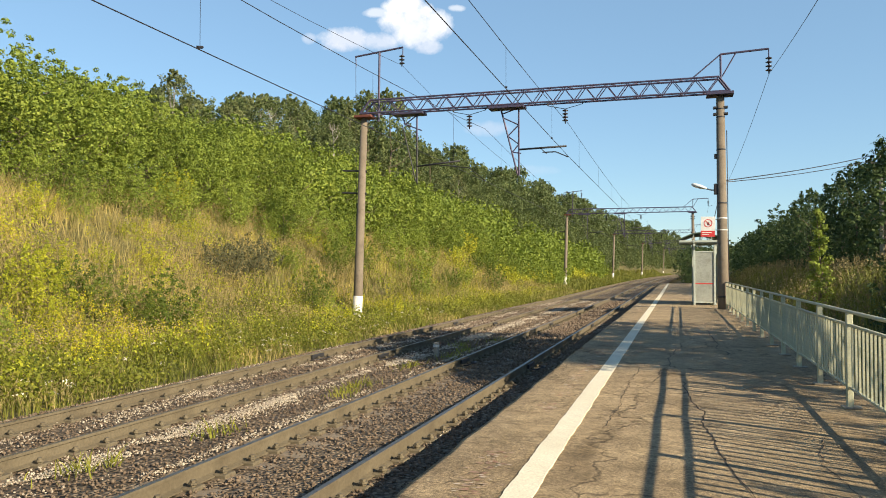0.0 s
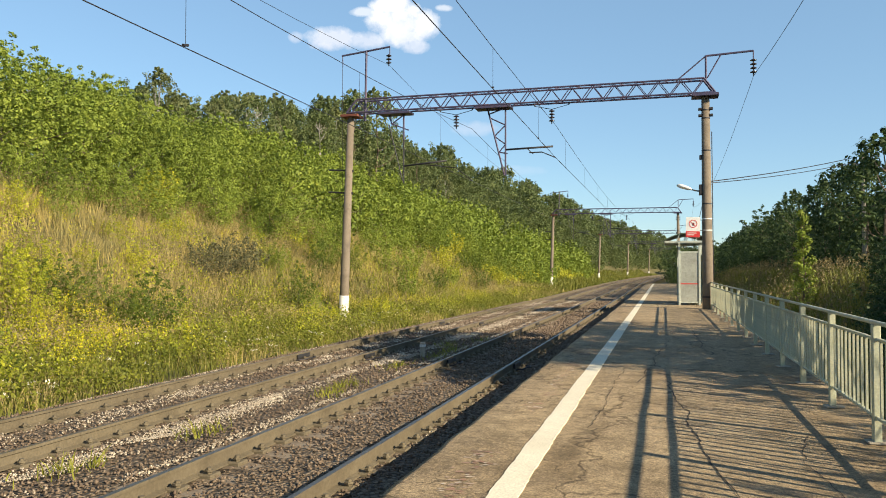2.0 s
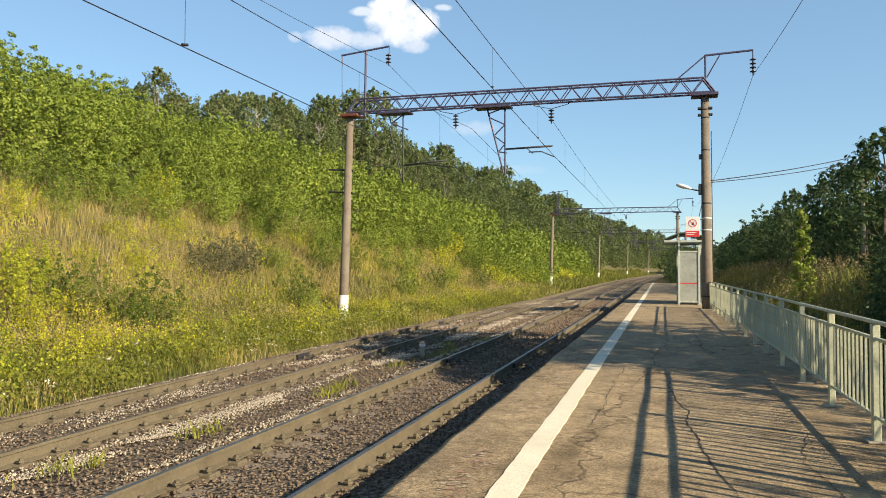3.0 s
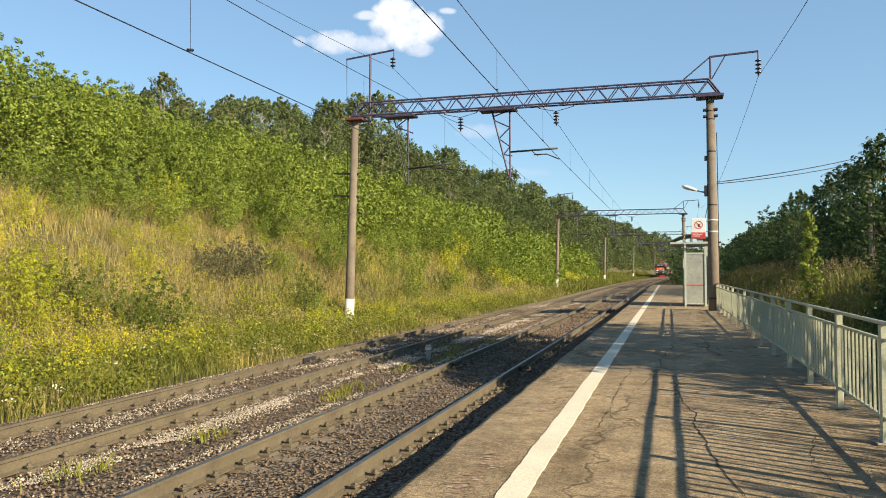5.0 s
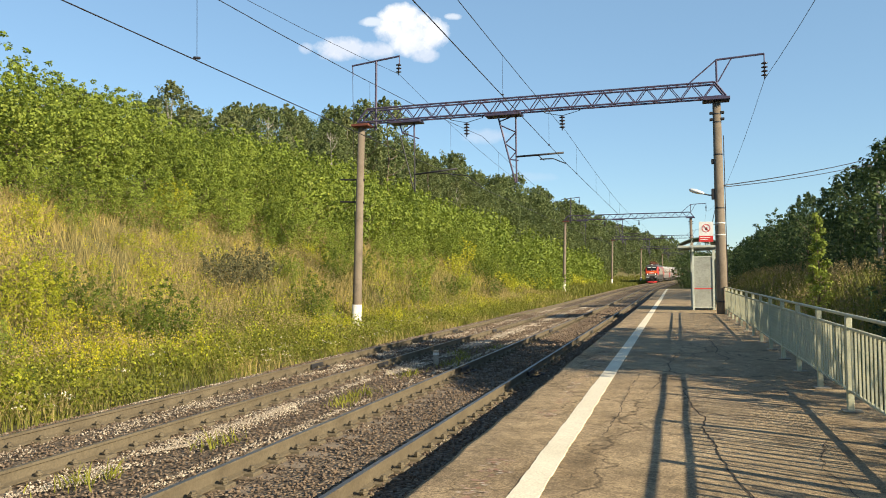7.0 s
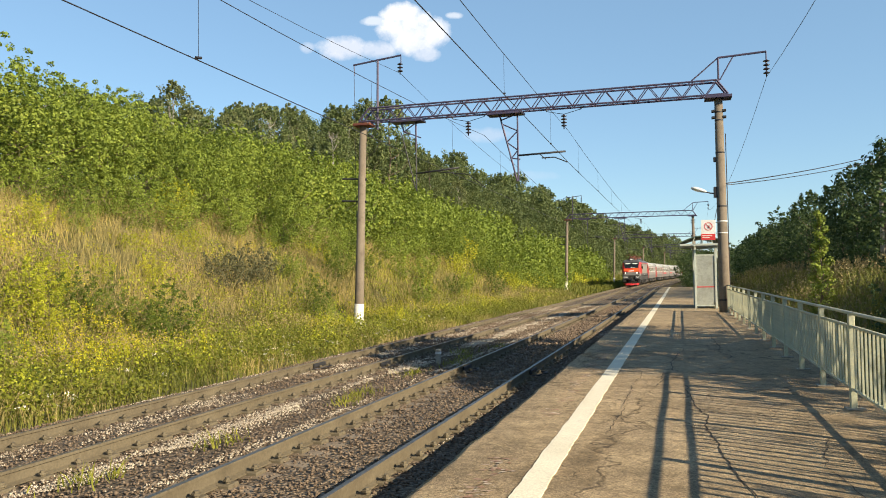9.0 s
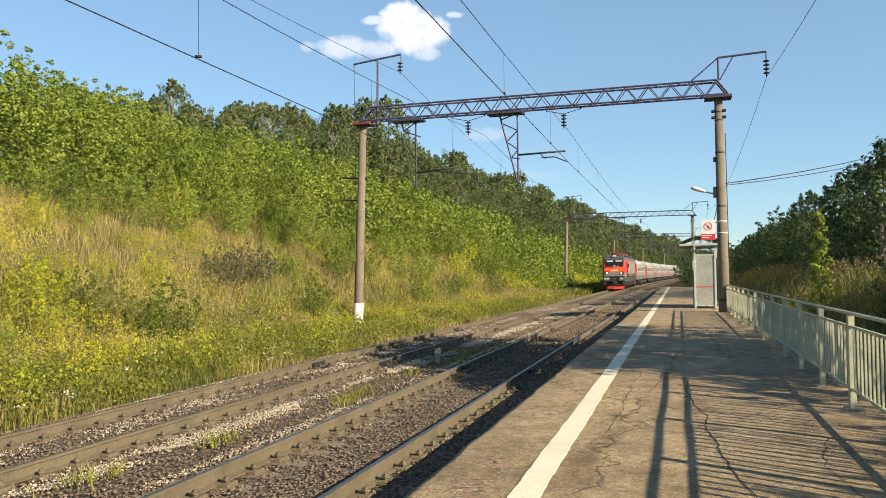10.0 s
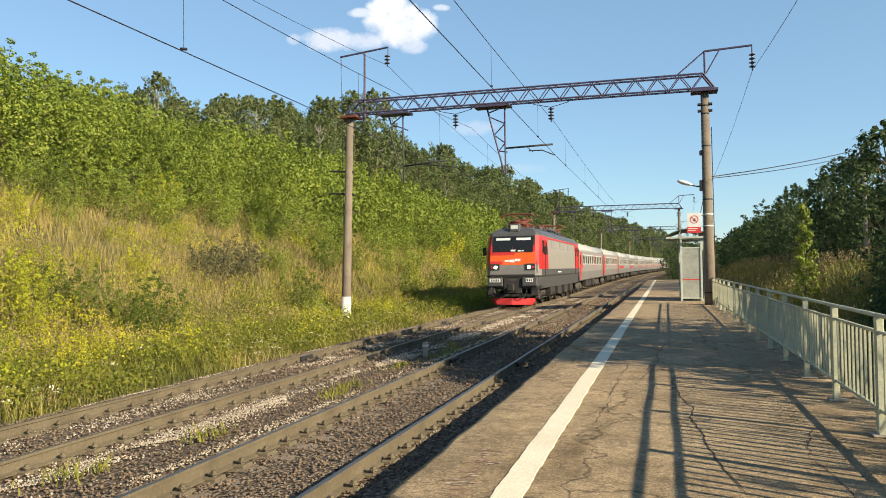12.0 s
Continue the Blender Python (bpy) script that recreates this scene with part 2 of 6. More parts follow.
def make_ballast():
    """Broken stone seen as a mass: one tone for each stone, shade painted into the gaps between."""
    m, nt, p = nodes_of("ballast")
    tc = nt.nodes.new("ShaderNodeTexCoord")
    vor = nt.nodes.new("ShaderNodeTexVoronoi")
    vor.inputs["Scale"].default_value = 17
    nt.links.new(tc.outputs["Object"], vor.inputs["Vector"])
    sep = nt.nodes.new("ShaderNodeSeparateColor")
    nt.links.new(vor.outputs["Color"], sep.inputs[0])
    col = ramp(nt, sep.outputs[0], ((0.0, (0.105, 0.075, 0.048)), (0.6, (0.18, 0.135, 0.09)), (1.0, (0.30, 0.235, 0.165))))
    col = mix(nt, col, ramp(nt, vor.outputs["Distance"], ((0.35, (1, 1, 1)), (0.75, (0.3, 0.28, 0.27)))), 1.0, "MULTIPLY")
    col = mix(nt, col, ramp(nt, noise_tex(nt, 0.5, 4), ((0.3, (0.8, 0.76, 0.72)), (0.7, (1.2, 1.2, 1.2)))), 0.8, "MULTIPLY")
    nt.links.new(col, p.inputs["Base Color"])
    p.inputs["Roughness"].default_value = 0.95
    inv = math_node(nt, "SUBTRACT", 1.0, vor.outputs["Distance"])
    bump(nt, p, inv, 1.0, 0.04)
    return m


M["ballast"] = make_ballast()
M["asphalt"] = make_asphalt()
M["line_paint"] = surface("line_paint", (0.72, 0.655, 0.50), (0.85, 0.785, 0.62), 1.5, 60, 0.8, relief=0.3, dist=0.004)


# ---- building helpers ----
def part(name, bm, material, parent=None, label="", kind="", smooth=False):
    """One bmesh as one mesh object under a thing or a part."""
    me = bpy.data.meshes.new(name)
    bm.to_mesh(me)
    bm.free()
    ob = new(name, me)
    for m in (material if isinstance(material, (list, tuple)) else (material,)):
        me.materials.append(m)
    if smooth:
        me.polygons.foreach_set("use_smooth", [True] * len(me.polygons))
    if parent:
        ob.parent = parent
    if label or kind:
        tagged(ob, label=label, kind=kind)
    return ob


def shared(name, me, parent, m):
    """One more piece on a mesh that alike pieces share."""
    ob = new(name, me)
    ob.parent = parent
    ob.matrix_basis = m
    return ob


def raw(name, verts, faces, material, parent=None, smooth=False):
    """A mesh from arrays that were computed above it (faces of equal size)."""
    me = bpy.data.meshes.new(name)
    verts, faces = np.asarray(verts, np.float32), np.asarray(faces, np.int32)
    k = faces.shape[1]
    me.vertices.add(len(verts))
    me.vertices.foreach_set("co", verts.ravel())
    me.loops.add(faces.size)
    me.loops.foreach_set("vertex_index", faces.ravel())
    me.polygons.add(len(faces))
    me.polygons.foreach_set("loop_start", np.arange(0, faces.size, k, dtype=np.int32))
    if smooth:
        me.polygons.foreach_set("use_smooth", np.ones(len(faces), bool))
    me.update(calc_edges=True)
    for m in (material if isinstance(material, (list, tuple)) else (material,)):
        me.materials.append(m)
    ob = new(name, me)
    if parent:
        ob.parent = parent
    return ob


def box(bm, x0, x1, y0, y1, z0, z1, bevel=0.0, m=None, mat=0):
    vs = [bm.verts.new((x, y, z)) for x in (x0, x1) for y in (y0, y1) for z in (z0, z1)]
    fs = [bm.faces.new([vs[i] for i in f]) for f in ((0, 1, 3, 2), (4, 6, 7, 5), (0, 4, 5, 1), (2, 3, 7, 6), (0, 2, 6, 4), (1, 5, 7, 3))]
    for f in fs:
        f.material_index = mat
    if m is not None:
        bmesh.ops.transform(bm, matrix=m, verts=vs)
    if bevel:
        edges = {e for f in fs for e in f.edges}
        bmesh.ops.bevel(bm, geom=list(edges), offset=bevel, segments=1, affect="EDGES")
    return vs


def rod(bm, a, b, r, n=8, r2=None, caps=True):
    """A round bar from a to b."""
    a, b = Vector(a), Vector(b)
    w = (b - a).normalized()
    s = w.orthogonal().normalized()
    t = w.cross(s)
    r2 = r if r2 is None else r2
    ring = [[bm.verts.new(p + (s * math.cos(2 * math.pi * i / n) + t * math.sin(2 * math.pi * i / n)) * q) for i in range(n)] for p, q in ((a, r), (b, r2))]
    for i in range(n):
        f = bm.faces.new((ring[0][i], ring[0][(i + 1) % n], ring[1][(i + 1) % n], ring[1][i]))
        f.smooth = n > 6
    if caps:
        bm.faces.new(ring[0][::-1])
        bm.faces.new(ring[1])


def tube(bm, pts, r, n=6):
    """One unbroken round cable through the points."""
    pts = [Vector(p) for p in pts]
    loops = []
    for i, p in enumerate(pts):
        w = (pts[min(i + 1, len(pts) - 1)] - pts[max(i - 1, 0)]).normalized()
        s = w.cross(Vector((0.3, 0.2, 1.0))).normalized()
        t = w.cross(s)
        loops.append([bm.verts.new(p + (s * math.cos(2 * math.pi * k / n) + t * math.sin(2 * math.pi * k / n)) * r) for k in range(n)])
    for a, b in zip(loops, loops[1:]):
        for k in range(n):
            bm.faces.new((a[k], a[(k + 1) % n], b[(k + 1) % n], b[k])).smooth = True
    bm.faces.new(loops[0][::-1])
    bm.faces.new(loops[-1])


def angle_bar(bm, a, b, w):
    """A steel angle or flat bar of width w from a to b."""
    rod(bm, a, b, w * 0.6, 4)


def lathe(bm, rings, n=16, x=0.0, y=0.0):
    """Rings of (radius, z) turned round an upright axis."""
    loops = [[bm.verts.new((x + r * math.cos(2 * math.pi * i / n), y + r * math.sin(2 * math.pi * i / n), z)) for i in range(n)] for r, z in rings]
    for p, q in zip(loops, loops[1:]):
        for i in range(n):
            bm.faces.new((p[i], p[(i + 1) % n], q[(i + 1) % n], q[i])).smooth = True
    bm.faces.new(loops[0][::-1])
    bm.faces.new(loops[-1])


def thing(name, label, category, group="", at=None):
    ob = new(name)
    ob.empty_display_size = 0.3
    if at is not None:
        ob.matrix_basis = at
    return tagged(ob, label, category, group)


def smooth01(a, b, x):
    t = min(1.0, max(0.0, (x - a) / (b - a)))
    return t * t * (3 - 2 * t)


# ---- the line's course: straight, then a wide bend to the right on a slight rise ----
def bend(y):
    return max(0.0, y - 80.0) ** 2 / 5200.0


def climb(y):
    return 0.003 * max(0.0, y - 60.0)


def on_line(x, y, z):
    return Vector((x + bend(y), y, z + climb(y)))


NEAR, FAR = -3.96, -8.0          # axes of the two tracks
FAR_Z = -0.08                    # rail head of the far track
PLAT = 0.35                      # platform surface
EDGE, BACK = -2.02, 2.35         # platform's edge and back
LINE_END = 900.0


def ground_z(x, y):
    u = x - bend(y)
    c = climb(y)
    n = noise.noise((x * 0.09, y * 0.09, 0.0)) * 0.5 + noise.noise((x * 0.3, y * 0.3, 7.0)) * 0.2
    if u < -10.8:
        foot = smooth01(-10.8, -15.0, u) * 0.15
        top = 8.4 + 4.0 * smooth01(25, 95, y) + 7.0 * smooth01(110, 330, y)
        s = -15.2 - u
        z = -0.62 + foot
        if s > 0:
            rise = s * 0.61
            z += rise if rise < top - 1 else top - math.exp(-(rise - top + 1))
            z += max(0.0, s - 24) * 0.05
            z += n * smooth01(0, 6, s)
        return z + c + n * 0.1
    if u < 2.6:
        return -0.75 + c
    z = -1.15 + 2.2 * smooth01(4.2, 9.6, u) + 0.75 * smooth01(9, 16, u) + max(0.0, min(u, 90.0) - 16) * 0.05
    return z + n * 0.35 * smooth01(3, 7, u) + c


def make_ground():
    xs = np.concatenate((np.linspace(-1500, -120, 10), np.linspace(-100, -50, 14), np.arange(-48, -10, 0.8), np.arange(-10, 3, 1.6), np.arange(3, 30, 0.9), np.linspace(32, 100, 20), np.linspace(140, 1500, 9)))
    ys = np.concatenate((np.linspace(-800, -60, 8), np.arange(-40, 160, 1.6), np.arange(160, 420, 5), np.linspace(430, 2600, 28)))
    vs = np.array([(x + bend(min(y, LINE_END)), y, ground_z(x + bend(min(y, LINE_END)), min(y, LINE_END))) for y in ys for x in xs])
    i = np.arange(len(ys) - 1)[:, None] * len(xs) + np.arange(len(xs) - 1)[None]
    i = i.ravel()
    fs = np.stack((i, i + 1, i + 1 + len(xs), i + len(xs)), 1)
    return tagged(raw("ground", vs, fs, M["soil"], smooth=True), "grassy cutting and verge along the railway", kind="structure")


make_ground()


def sweep(bm, profile, y0, y1, step, x, z, closed=True, mats=None):
    """A profile of (across, up) led along the line."""
    ys = []
    y = y0
    while y < y1:
        ys.append(y)
        y += step if y < 160 else step * 3
    ys.append(y1)
    loops = []
    for yy in ys:
        o = on_line(x, yy, z)
        loops.append([bm.verts.new((o.x + a, o.y, o.z + b)) for a, b in profile])
    n = len(profile)
    for p, q in zip(loops, loops[1:]):
        for i in range(n if closed else n - 1):
            f = bm.faces.new((p[i], q[i], q[(i + 1) % n], p[(i + 1) % n]))
            if mats:
                f.material_index = mats[i]
    return loops


RAIL = ((-0.075, -0.18), (-0.075, -0.165), (-0.012, -0.145), (-0.012, -0.045), (-0.036, -0.035), (-0.036, -0.004), (-0.028, 0.0),
        (0.028, 0.0), (0.036, -0.004), (0.036, -0.035), (0.012, -0.045), (0.012, -0.145), (0.075, -0.165), (0.075, -0.18))
RAIL_MATS = [0, 0, 0, 0, 0, 0, 1, 0, 0, 0, 0, 0, 0, 0]


def make_track(name, axis, z, top, words):
    root = tagged(new(name), words, kind="structure")
    for s in (-0.796, 0.796):
        bm = bmesh.new()
        sweep(bm, RAIL, -12, LINE_END, 4, axis + s, z, mats=RAIL_MATS)
        part("rail", bm, (M["rail_side"], top), root)
    return root


near_track = make_track("track_near", NEAR, 0.0, M["rail_top"], "railway track with rusty-sided polished rails")
far_track = make_track("track_far", FAR, FAR_Z, M["rail_top_far"], "railway track with brown rails beside the grassy bank")


BED_X = [-11.3, -10.6, -10.0, -9.6, -9.2, -8.8, -8.4, -8.0, -7.6, -7.2, -6.8, -6.4, -6.0, -5.6, -5.2, -4.8, -4.4, -4.0, -3.6, -3.2, -2.8, -2.4, -1.9]
BED_Z = [-0.7, -0.52, -0.36, -0.295, -0.295, -0.275, -0.265, -0.262, -0.265, -0.275, -0.28, -0.25, -0.24, -0.23, -0.205, -0.215, -0.205, -0.2, -0.2, -0.2, -0.165, -0.13, -0.13]


def make_bed():
    """The ballast bed: flat between the rails, shoulders falling to the cess, small lumps all over."""
    bm = bmesh.new()
    ys = list(np.arange(-12, 70, 0.5)) + list(np.arange(70, 200, 3)) + list(np.arange(200, LINE_END + 1, 20))
    loops = []
    for y in ys:
        o = on_line(0, y, 0)
        loops.append([bm.verts.new((o.x + x, y, o.z + z + 0.03 * noise.noise((x * 2, y * 2, 3)))) for x, z in zip(BED_X, BED_Z)])
    for p, q in zip(loops, loops[1:]):
        for i in range(len(BED_X) - 1):
            bm.faces.new((p[i], p[i + 1], q[i + 1], q[i])).smooth = True
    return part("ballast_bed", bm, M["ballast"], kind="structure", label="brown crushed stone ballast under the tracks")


make_bed()


# ---- platform ----
def make_platform():
    root = tagged(new("platform"), "low railway platform with cracked asphalt and a ragged edge", kind="structure")
    bm = bmesh.new()
    ys = list(np.arange(-10, 60, 0.22)) + list(np.arange(60, 98, 3))
    loops = []
    xs = (EDGE, EDGE + 0.06, EDGE + 0.4, -1.2, -0.4, 0.4, 1.2, 1.9, BACK)
    for y in ys:
        o = on_line(0, y, 0)
        rag = 0.035 * noise.noise((0, y * 1.3, 1)) + 0.02 * noise.noise((0, y * 5, 2))
        row = [(EDGE + 0.05 + rag, -0.75), (EDGE + rag, PLAT - 0.05)] + [(x + (rag if x < -1.9 else 0), PLAT - (0.012 if x == EDGE else 0) + 0.012 * noise.noise((x * 0.8, y * 0.5, 5))) for x in xs] + [(BACK + 0.02, -0.75)]
        loops.append([bm.verts.new((o.x + a, y, o.z + b)) for a, b in row])
    for p, q in zip(loops, loops[1:]):
        for i in range(len(p) - 1):
            f = bm.faces.new((p[i], p[i + 1], q[i + 1], q[i]))
            f.material_index = 1 if i == 0 or i == len(p) - 2 else 0
            f.smooth = 1 < i < len(p) - 3
    bm.faces.new(loops[-1])
    part("platform_slab", bm, (M["asphalt"], M["concrete"]), root)
    # painted safety line with eroded borders
    bm = bmesh.new()
    loops = []
    for y in np.arange(-8, 94, 0.07):
        if y > 40 and int(y * 100) % 5:
            continue
        o = on_line(0, y, 0)
        a = -1.25 + 0.012 * noise.noise((3, y * 2.2, 0)) + 0.012 * noise.noise((3, y * 9, 0))
        b = -1.025 + 0.012 * noise.noise((9, y * 2.2, 0)) + 0.012 * noise.noise((9, y * 9, 0))
        zz = [PLAT + 0.012 * noise.noise((x * 0.8, y * 0.5, 5)) + 0.008 for x in (a, b)]
        loops.append([bm.verts.new((o.x + a, y, o.z + zz[0] - 0.02)), bm.verts.new((o.x + a, y, o.z + zz[0])), bm.verts.new((o.x + b, y, o.z + zz[1])), bm.verts.new((o.x + b, y, o.z + zz[1] - 0.02))])
    for p, q in zip(loops, loops[1:]):
        for i in range(3):
            bm.faces.new((p[i], p[i + 1], q[i + 1], q[i]))
    part("safety_line", bm, M["line_paint"], root, "worn white painted line")
    # open cracks that wander along the asphalt
    for x0, slope, a, b, seed, wide in ((0.47, -0.075, 5.9, 12.0, 2.0, 0.011), (0.84, -0.01, 15.5, 24.0, 5.0, 0.014), (-0.75, 0.02, 8.0, 13.5, 9.0, 0.006), (1.15, 0.03, 4.5, 8.5, 12.0, 0.006), (-0.35, 0.06, 11.5, 19.0, 15.0, 0.009)):
        bm = bmesh.new()
        loops = []
        for y in np.arange(a, b, 0.05):
            x = x0 + slope * (y - a) + 0.16 * noise.noise((seed, y * 0.9, 0)) + 0.05 * noise.noise((seed, y * 4.0, 3)) + 0.015 * noise.noise((seed, y * 14.0, 6))
            half = wide * (0.55 + 0.9 * abs(noise.noise((seed, y * 3.0, 8)))) * min(1.0, 4 * (y - a) + 0.1, 4 * (b - y) + 0.1)
            z = PLAT + 0.012 * noise.noise((x * 0.8, y * 0.5, 5)) + 0.005
            loops.append([bm.verts.new((x - half, y, z)), bm.verts.new((x + half, y, z))])
        for p, q in zip(loops, loops[1:]):
            bm.faces.new((p[0], p[1], q[1], q[0]))
        part("crack", bm, M["soil_dark"], root)
    return root


platform = make_platform()


# ---- catenary portals ----
def pole_mesh(h, r0, r1, z0):
    bm = bmesh.new()
    lathe(bm, ((r0, z0), (r0 * 0.98, 1.0), (r1, h)), 20)
    return bm


def insulator(parent, x, y, z, n=4, gap=0.17):
    bm = bmesh.new()
    rings = [(0.02, z)]
    for i in range(n):
        zz = z - 0.06 - i * gap
        rings += [(0.03, zz + 0.05), (0.05, zz + 0.03), (0.135, zz - 0.01), (0.135, zz - 0.03), (0.05, zz - 0.05), (0.03, zz - 0.07)]
    rings.append((0.02, z - n * gap - 0.08))
    lathe(bm, rings[::-1], 14, x, y)
    return part("insulator", bm, M["insulator"], parent, "dark glazed disc insulators")


def make_portal(y, detailed):
    """Two concrete masts and a lattice beam; local x across the line, z above the near rail head."""
    xl, xr, zb, zt = -14.8, 1.98, 9.66, 10.29
    root = thing("catenary_portal", "steel lattice beam on two round concrete masts over the tracks", "railway portal", "portals over the line", Matrix.Translation(on_line(0, y, 0)))
    for x, base, words in ((xl, -0.75 if detailed else -0.4, "leaning concrete mast with whitewashed foot"), (xr, PLAT - 0.4, "tall round concrete mast at the platform")):
        bm = pole_mesh(zb - base, 0.235, 0.165, 0)
        mast = part("mast", bm, M["pole"], root, words)
        lean = -0.035 if x == xl else 0.005
        mast.matrix_basis = Matrix.Translation((x + (lean * 9 if x == xl else -0.14), 0, base)) @ Matrix.Rotation(-lean, 4, "Y")
        if x == xl:
            bm = bmesh.new()
            lathe(bm, ((0.241, 0.0), (0.241, 0.2), (0.238, 1.5), (0.23, 1.505)), 20)
            part("painted_foot", bm, M["whitewash"], mast, "whitewashed foot")
            for zz in (6.55, 7.65):
                bm = bmesh.new()
                rod(bm, (-1.05, 0, zz + 0.03), (0.25, 0, zz), 0.045, 6)
                rod(bm, (-0.2, 0, zz - 0.12), (0.25, 0, zz - 0.05), 0.02, 6)
                part("side_arm", bm, M["iron"], mast)
        else:
            for zz in (0.9, 3.75, 4.25, 4.9, 7.2, 8.6, 8.95):
                bm = bmesh.new()
                lathe(bm, ((0.24 - zz * 0.0075, zz), (0.245 - zz * 0.0075, zz + 0.02), (0.24 - zz * 0.0075, zz + 0.06)), 18)
                part("band", bm, M["whitewash"] if zz in (3.75, 4.25) else M["iron"], mast)
            bm = bmesh.new()
            box(bm, -0.28, -0.15, -0.1, 0.1, 6.85, 7.05, 0.01)
            part("clamp", bm, M["iron"], mast)
            for zz in (9.0, 8.72):
                bm = bmesh.new()
                box(bm, -0.3, 0.3, -0.12, 0.12, zz, zz + 0.09, 0.01)
                part("clamp", bm, M["iron"], mast)
    # lattice beam: four chords, side diagonals, posts and bracing
    w = 0.24
    bm = bmesh.new()
    for s in (-w, w):
        rod(bm, (xl - 0.1, s, zb + 0.05), (xr + 0.2, s, zb), 0.042, 6)
        rod(bm, (xl + 0.45, s, zt + 0.05), (xr - 0.25, s, zt), 0.042, 6)
        rod(bm, (xl - 0.1, s, zb + 0.05), (xl + 0.45, s, zt + 0.05), 0.045, 6)
        rod(bm, (xr + 0.2, s, zb), (xr - 0.25, s, zt), 0.045, 6)
    part("beam_frame", bm, M["truss"], root)
    n = 34
    step = (xr - 0.25 - xl - 0.45) / n
    for s in (-w, w):
        bm = bmesh.new()
        for i in range(n):
            a = xl + 0.45 + i * step
            zz = 0.05 * (1 - i / n)
            lo, hi = (zb + zz, zt + zz) if i % 2 else (zt + zz, zb + zz)
            angle_bar(bm, (a, s, lo), (a + step, s, hi), 0.042)
        part("lattice", bm, M["truss"], root)
    for i in range(0, n, 2):
        a = xl + 0.45 + i * step
        for zc in (zb, zt):
            bm = bmesh.new()
            angle_bar(bm, (a, -w, zc + 0.03), (a + step, w, zc + 0.03), 0.035)
            part("brace", bm, M["truss"], root)
    bm = bmesh.new()
    box(bm, xl - 0.35, xl + 0.55, -0.4, 0.4, zb - 0.16, zb - 0.04, 0.01)
    part("bearing_plate", bm, M["rust"], root, "rust-red bearing")
    bm = bmesh.new()
    box(bm, xr - 0.75, xr + 0.35, -0.4, 0.4, zb - 0.16, zb - 0.04, 0.01)
    part("bearing_plate", bm, M["truss"], root)
    # feeder brackets on top of both ends
    bm = bmesh.new()
    rod(bm, (xr - 0.16, 0, zt), (xr - 0.16, 0, 11.32), 0.045, 6)
    rod(bm, (xr - 0.16, 0, 11.3), (xr + 1.77, 0, 11.38), 0.045, 6)
    rod(bm, (xr - 1.39, 0, zt), (xr - 0.16, 0, 11.3), 0.03, 6)
    rod(bm, (xr - 0.1, 0, zt + 0.05), (xr + 0.45, 0, 11.3), 0.03, 6)
    rod(bm, (xr + 1.76, 0, 11.38), (xr + 1.76, 0, 11.0), 0.025, 6)
    part("feeder_bracket", bm, M["truss"], root)
    insulator(root, xr + 1.76, 0, 11.05, 4)
    bm = bmesh.new()
    rod(bm, (-14.0, 0, zb - 0.35), (-13.95, 0, 12.75), 0.06, 6)
    rod(bm, (-15.25, 0, 12.62), (-12.72, 0, 12.88), 0.045, 6)
    rod(bm, (-12.73, 0, 12.88), (-12.73, 0, 12.5), 0.025, 6)
    rod(bm, (-15.22, 0, 12.62), (-15.2, 0, 12.1), 0.025, 6)
    part("top_mast", bm, M["truss"], root)
    insulator(root, -12.78, 0, 12.52, 3)
    # drop frames that carry the registration arms
    bm = bmesh.new()
    box(bm, -8.4, -6.7, -0.35, 0.35, zb - 0.14, zb - 0.03, 0.01)
    rod(bm, (-7.85, 0, zb - 0.1), (-7.05, 0, 6.4), 0.045, 6)
    rod(bm, (-7.0, 0, zb - 0.1), (-7.0, 0, 6.4), 0.045, 6)
    for a, b, c, d in ((-7.78, 9.3, -7.0, 9.55), (-7.7, 9.1, -7.0, 8.75), (-7.0, 8.75, -7.52, 8.25), (-7.52, 8.25, -7.0, 7.85), (-7.0, 7.85, -7.3, 7.5), (-7.35, 7.5, -6.9, 7.42)):
        rod(bm, (a, 0, b), (c, 0, d), 0.03, 6)
    part("drop_frame", bm, M["truss"], root)
    bm = bmesh.new()
    rod(bm, (-7.0, 0, 7.6), (-4.8, 0, 7.66), 0.045, 8)
    rod(bm, (-6.0, 0, 7.62), (-5.7, 0, 7.35), 0.02, 6)
    rod(bm, (-5.9, 0, 7.42), (-5.3, 0, 7.42), 0.028, 6)
    rod(bm, (-5.3, 0, 7.42), (-4.72, 0, 7.16), 0.025, 6)
    part("registration_arm", bm, M["iron"], root)
    bm = bmesh.new()
    box(bm, -13.2, -11.6, -0.35, 0.35, zb - 0.14, zb - 0.03, 0.01)
    rod(bm, (-12.75, 0, zb - 0.1), (-12.6, 0, 9.05), 0.035, 6)
    rod(bm, (-12.0, 0, zb - 0.1), (-12.0, 0, 8.3), 0.045, 6)
    rod(bm, (-12.6, 0, 9.1), (-12.0, 0, 9.5), 0.03, 6)
    rod(bm, (-12.6, 0, 9.1), (-11.75, 0, 8.75), 0.03, 6)
    part("drop_frame", bm, M["truss"], root)
    bm = bmesh.new()
    rod(bm, (-12.0, 0, 7.02), (-9.85, 0, 7.2), 0.045, 8)
    rod(bm, (-12.0, 0, 8.3), (-12.0, 0, 6.2), 0.04, 6)
    rod(bm, (-12.75, 0, 9.05), (-12.05, 0, 6.3), 0.03, 6)
    rod(bm, (-10.9, 0, 7.05), (-9.4, 0, 6.85), 0.025, 6)
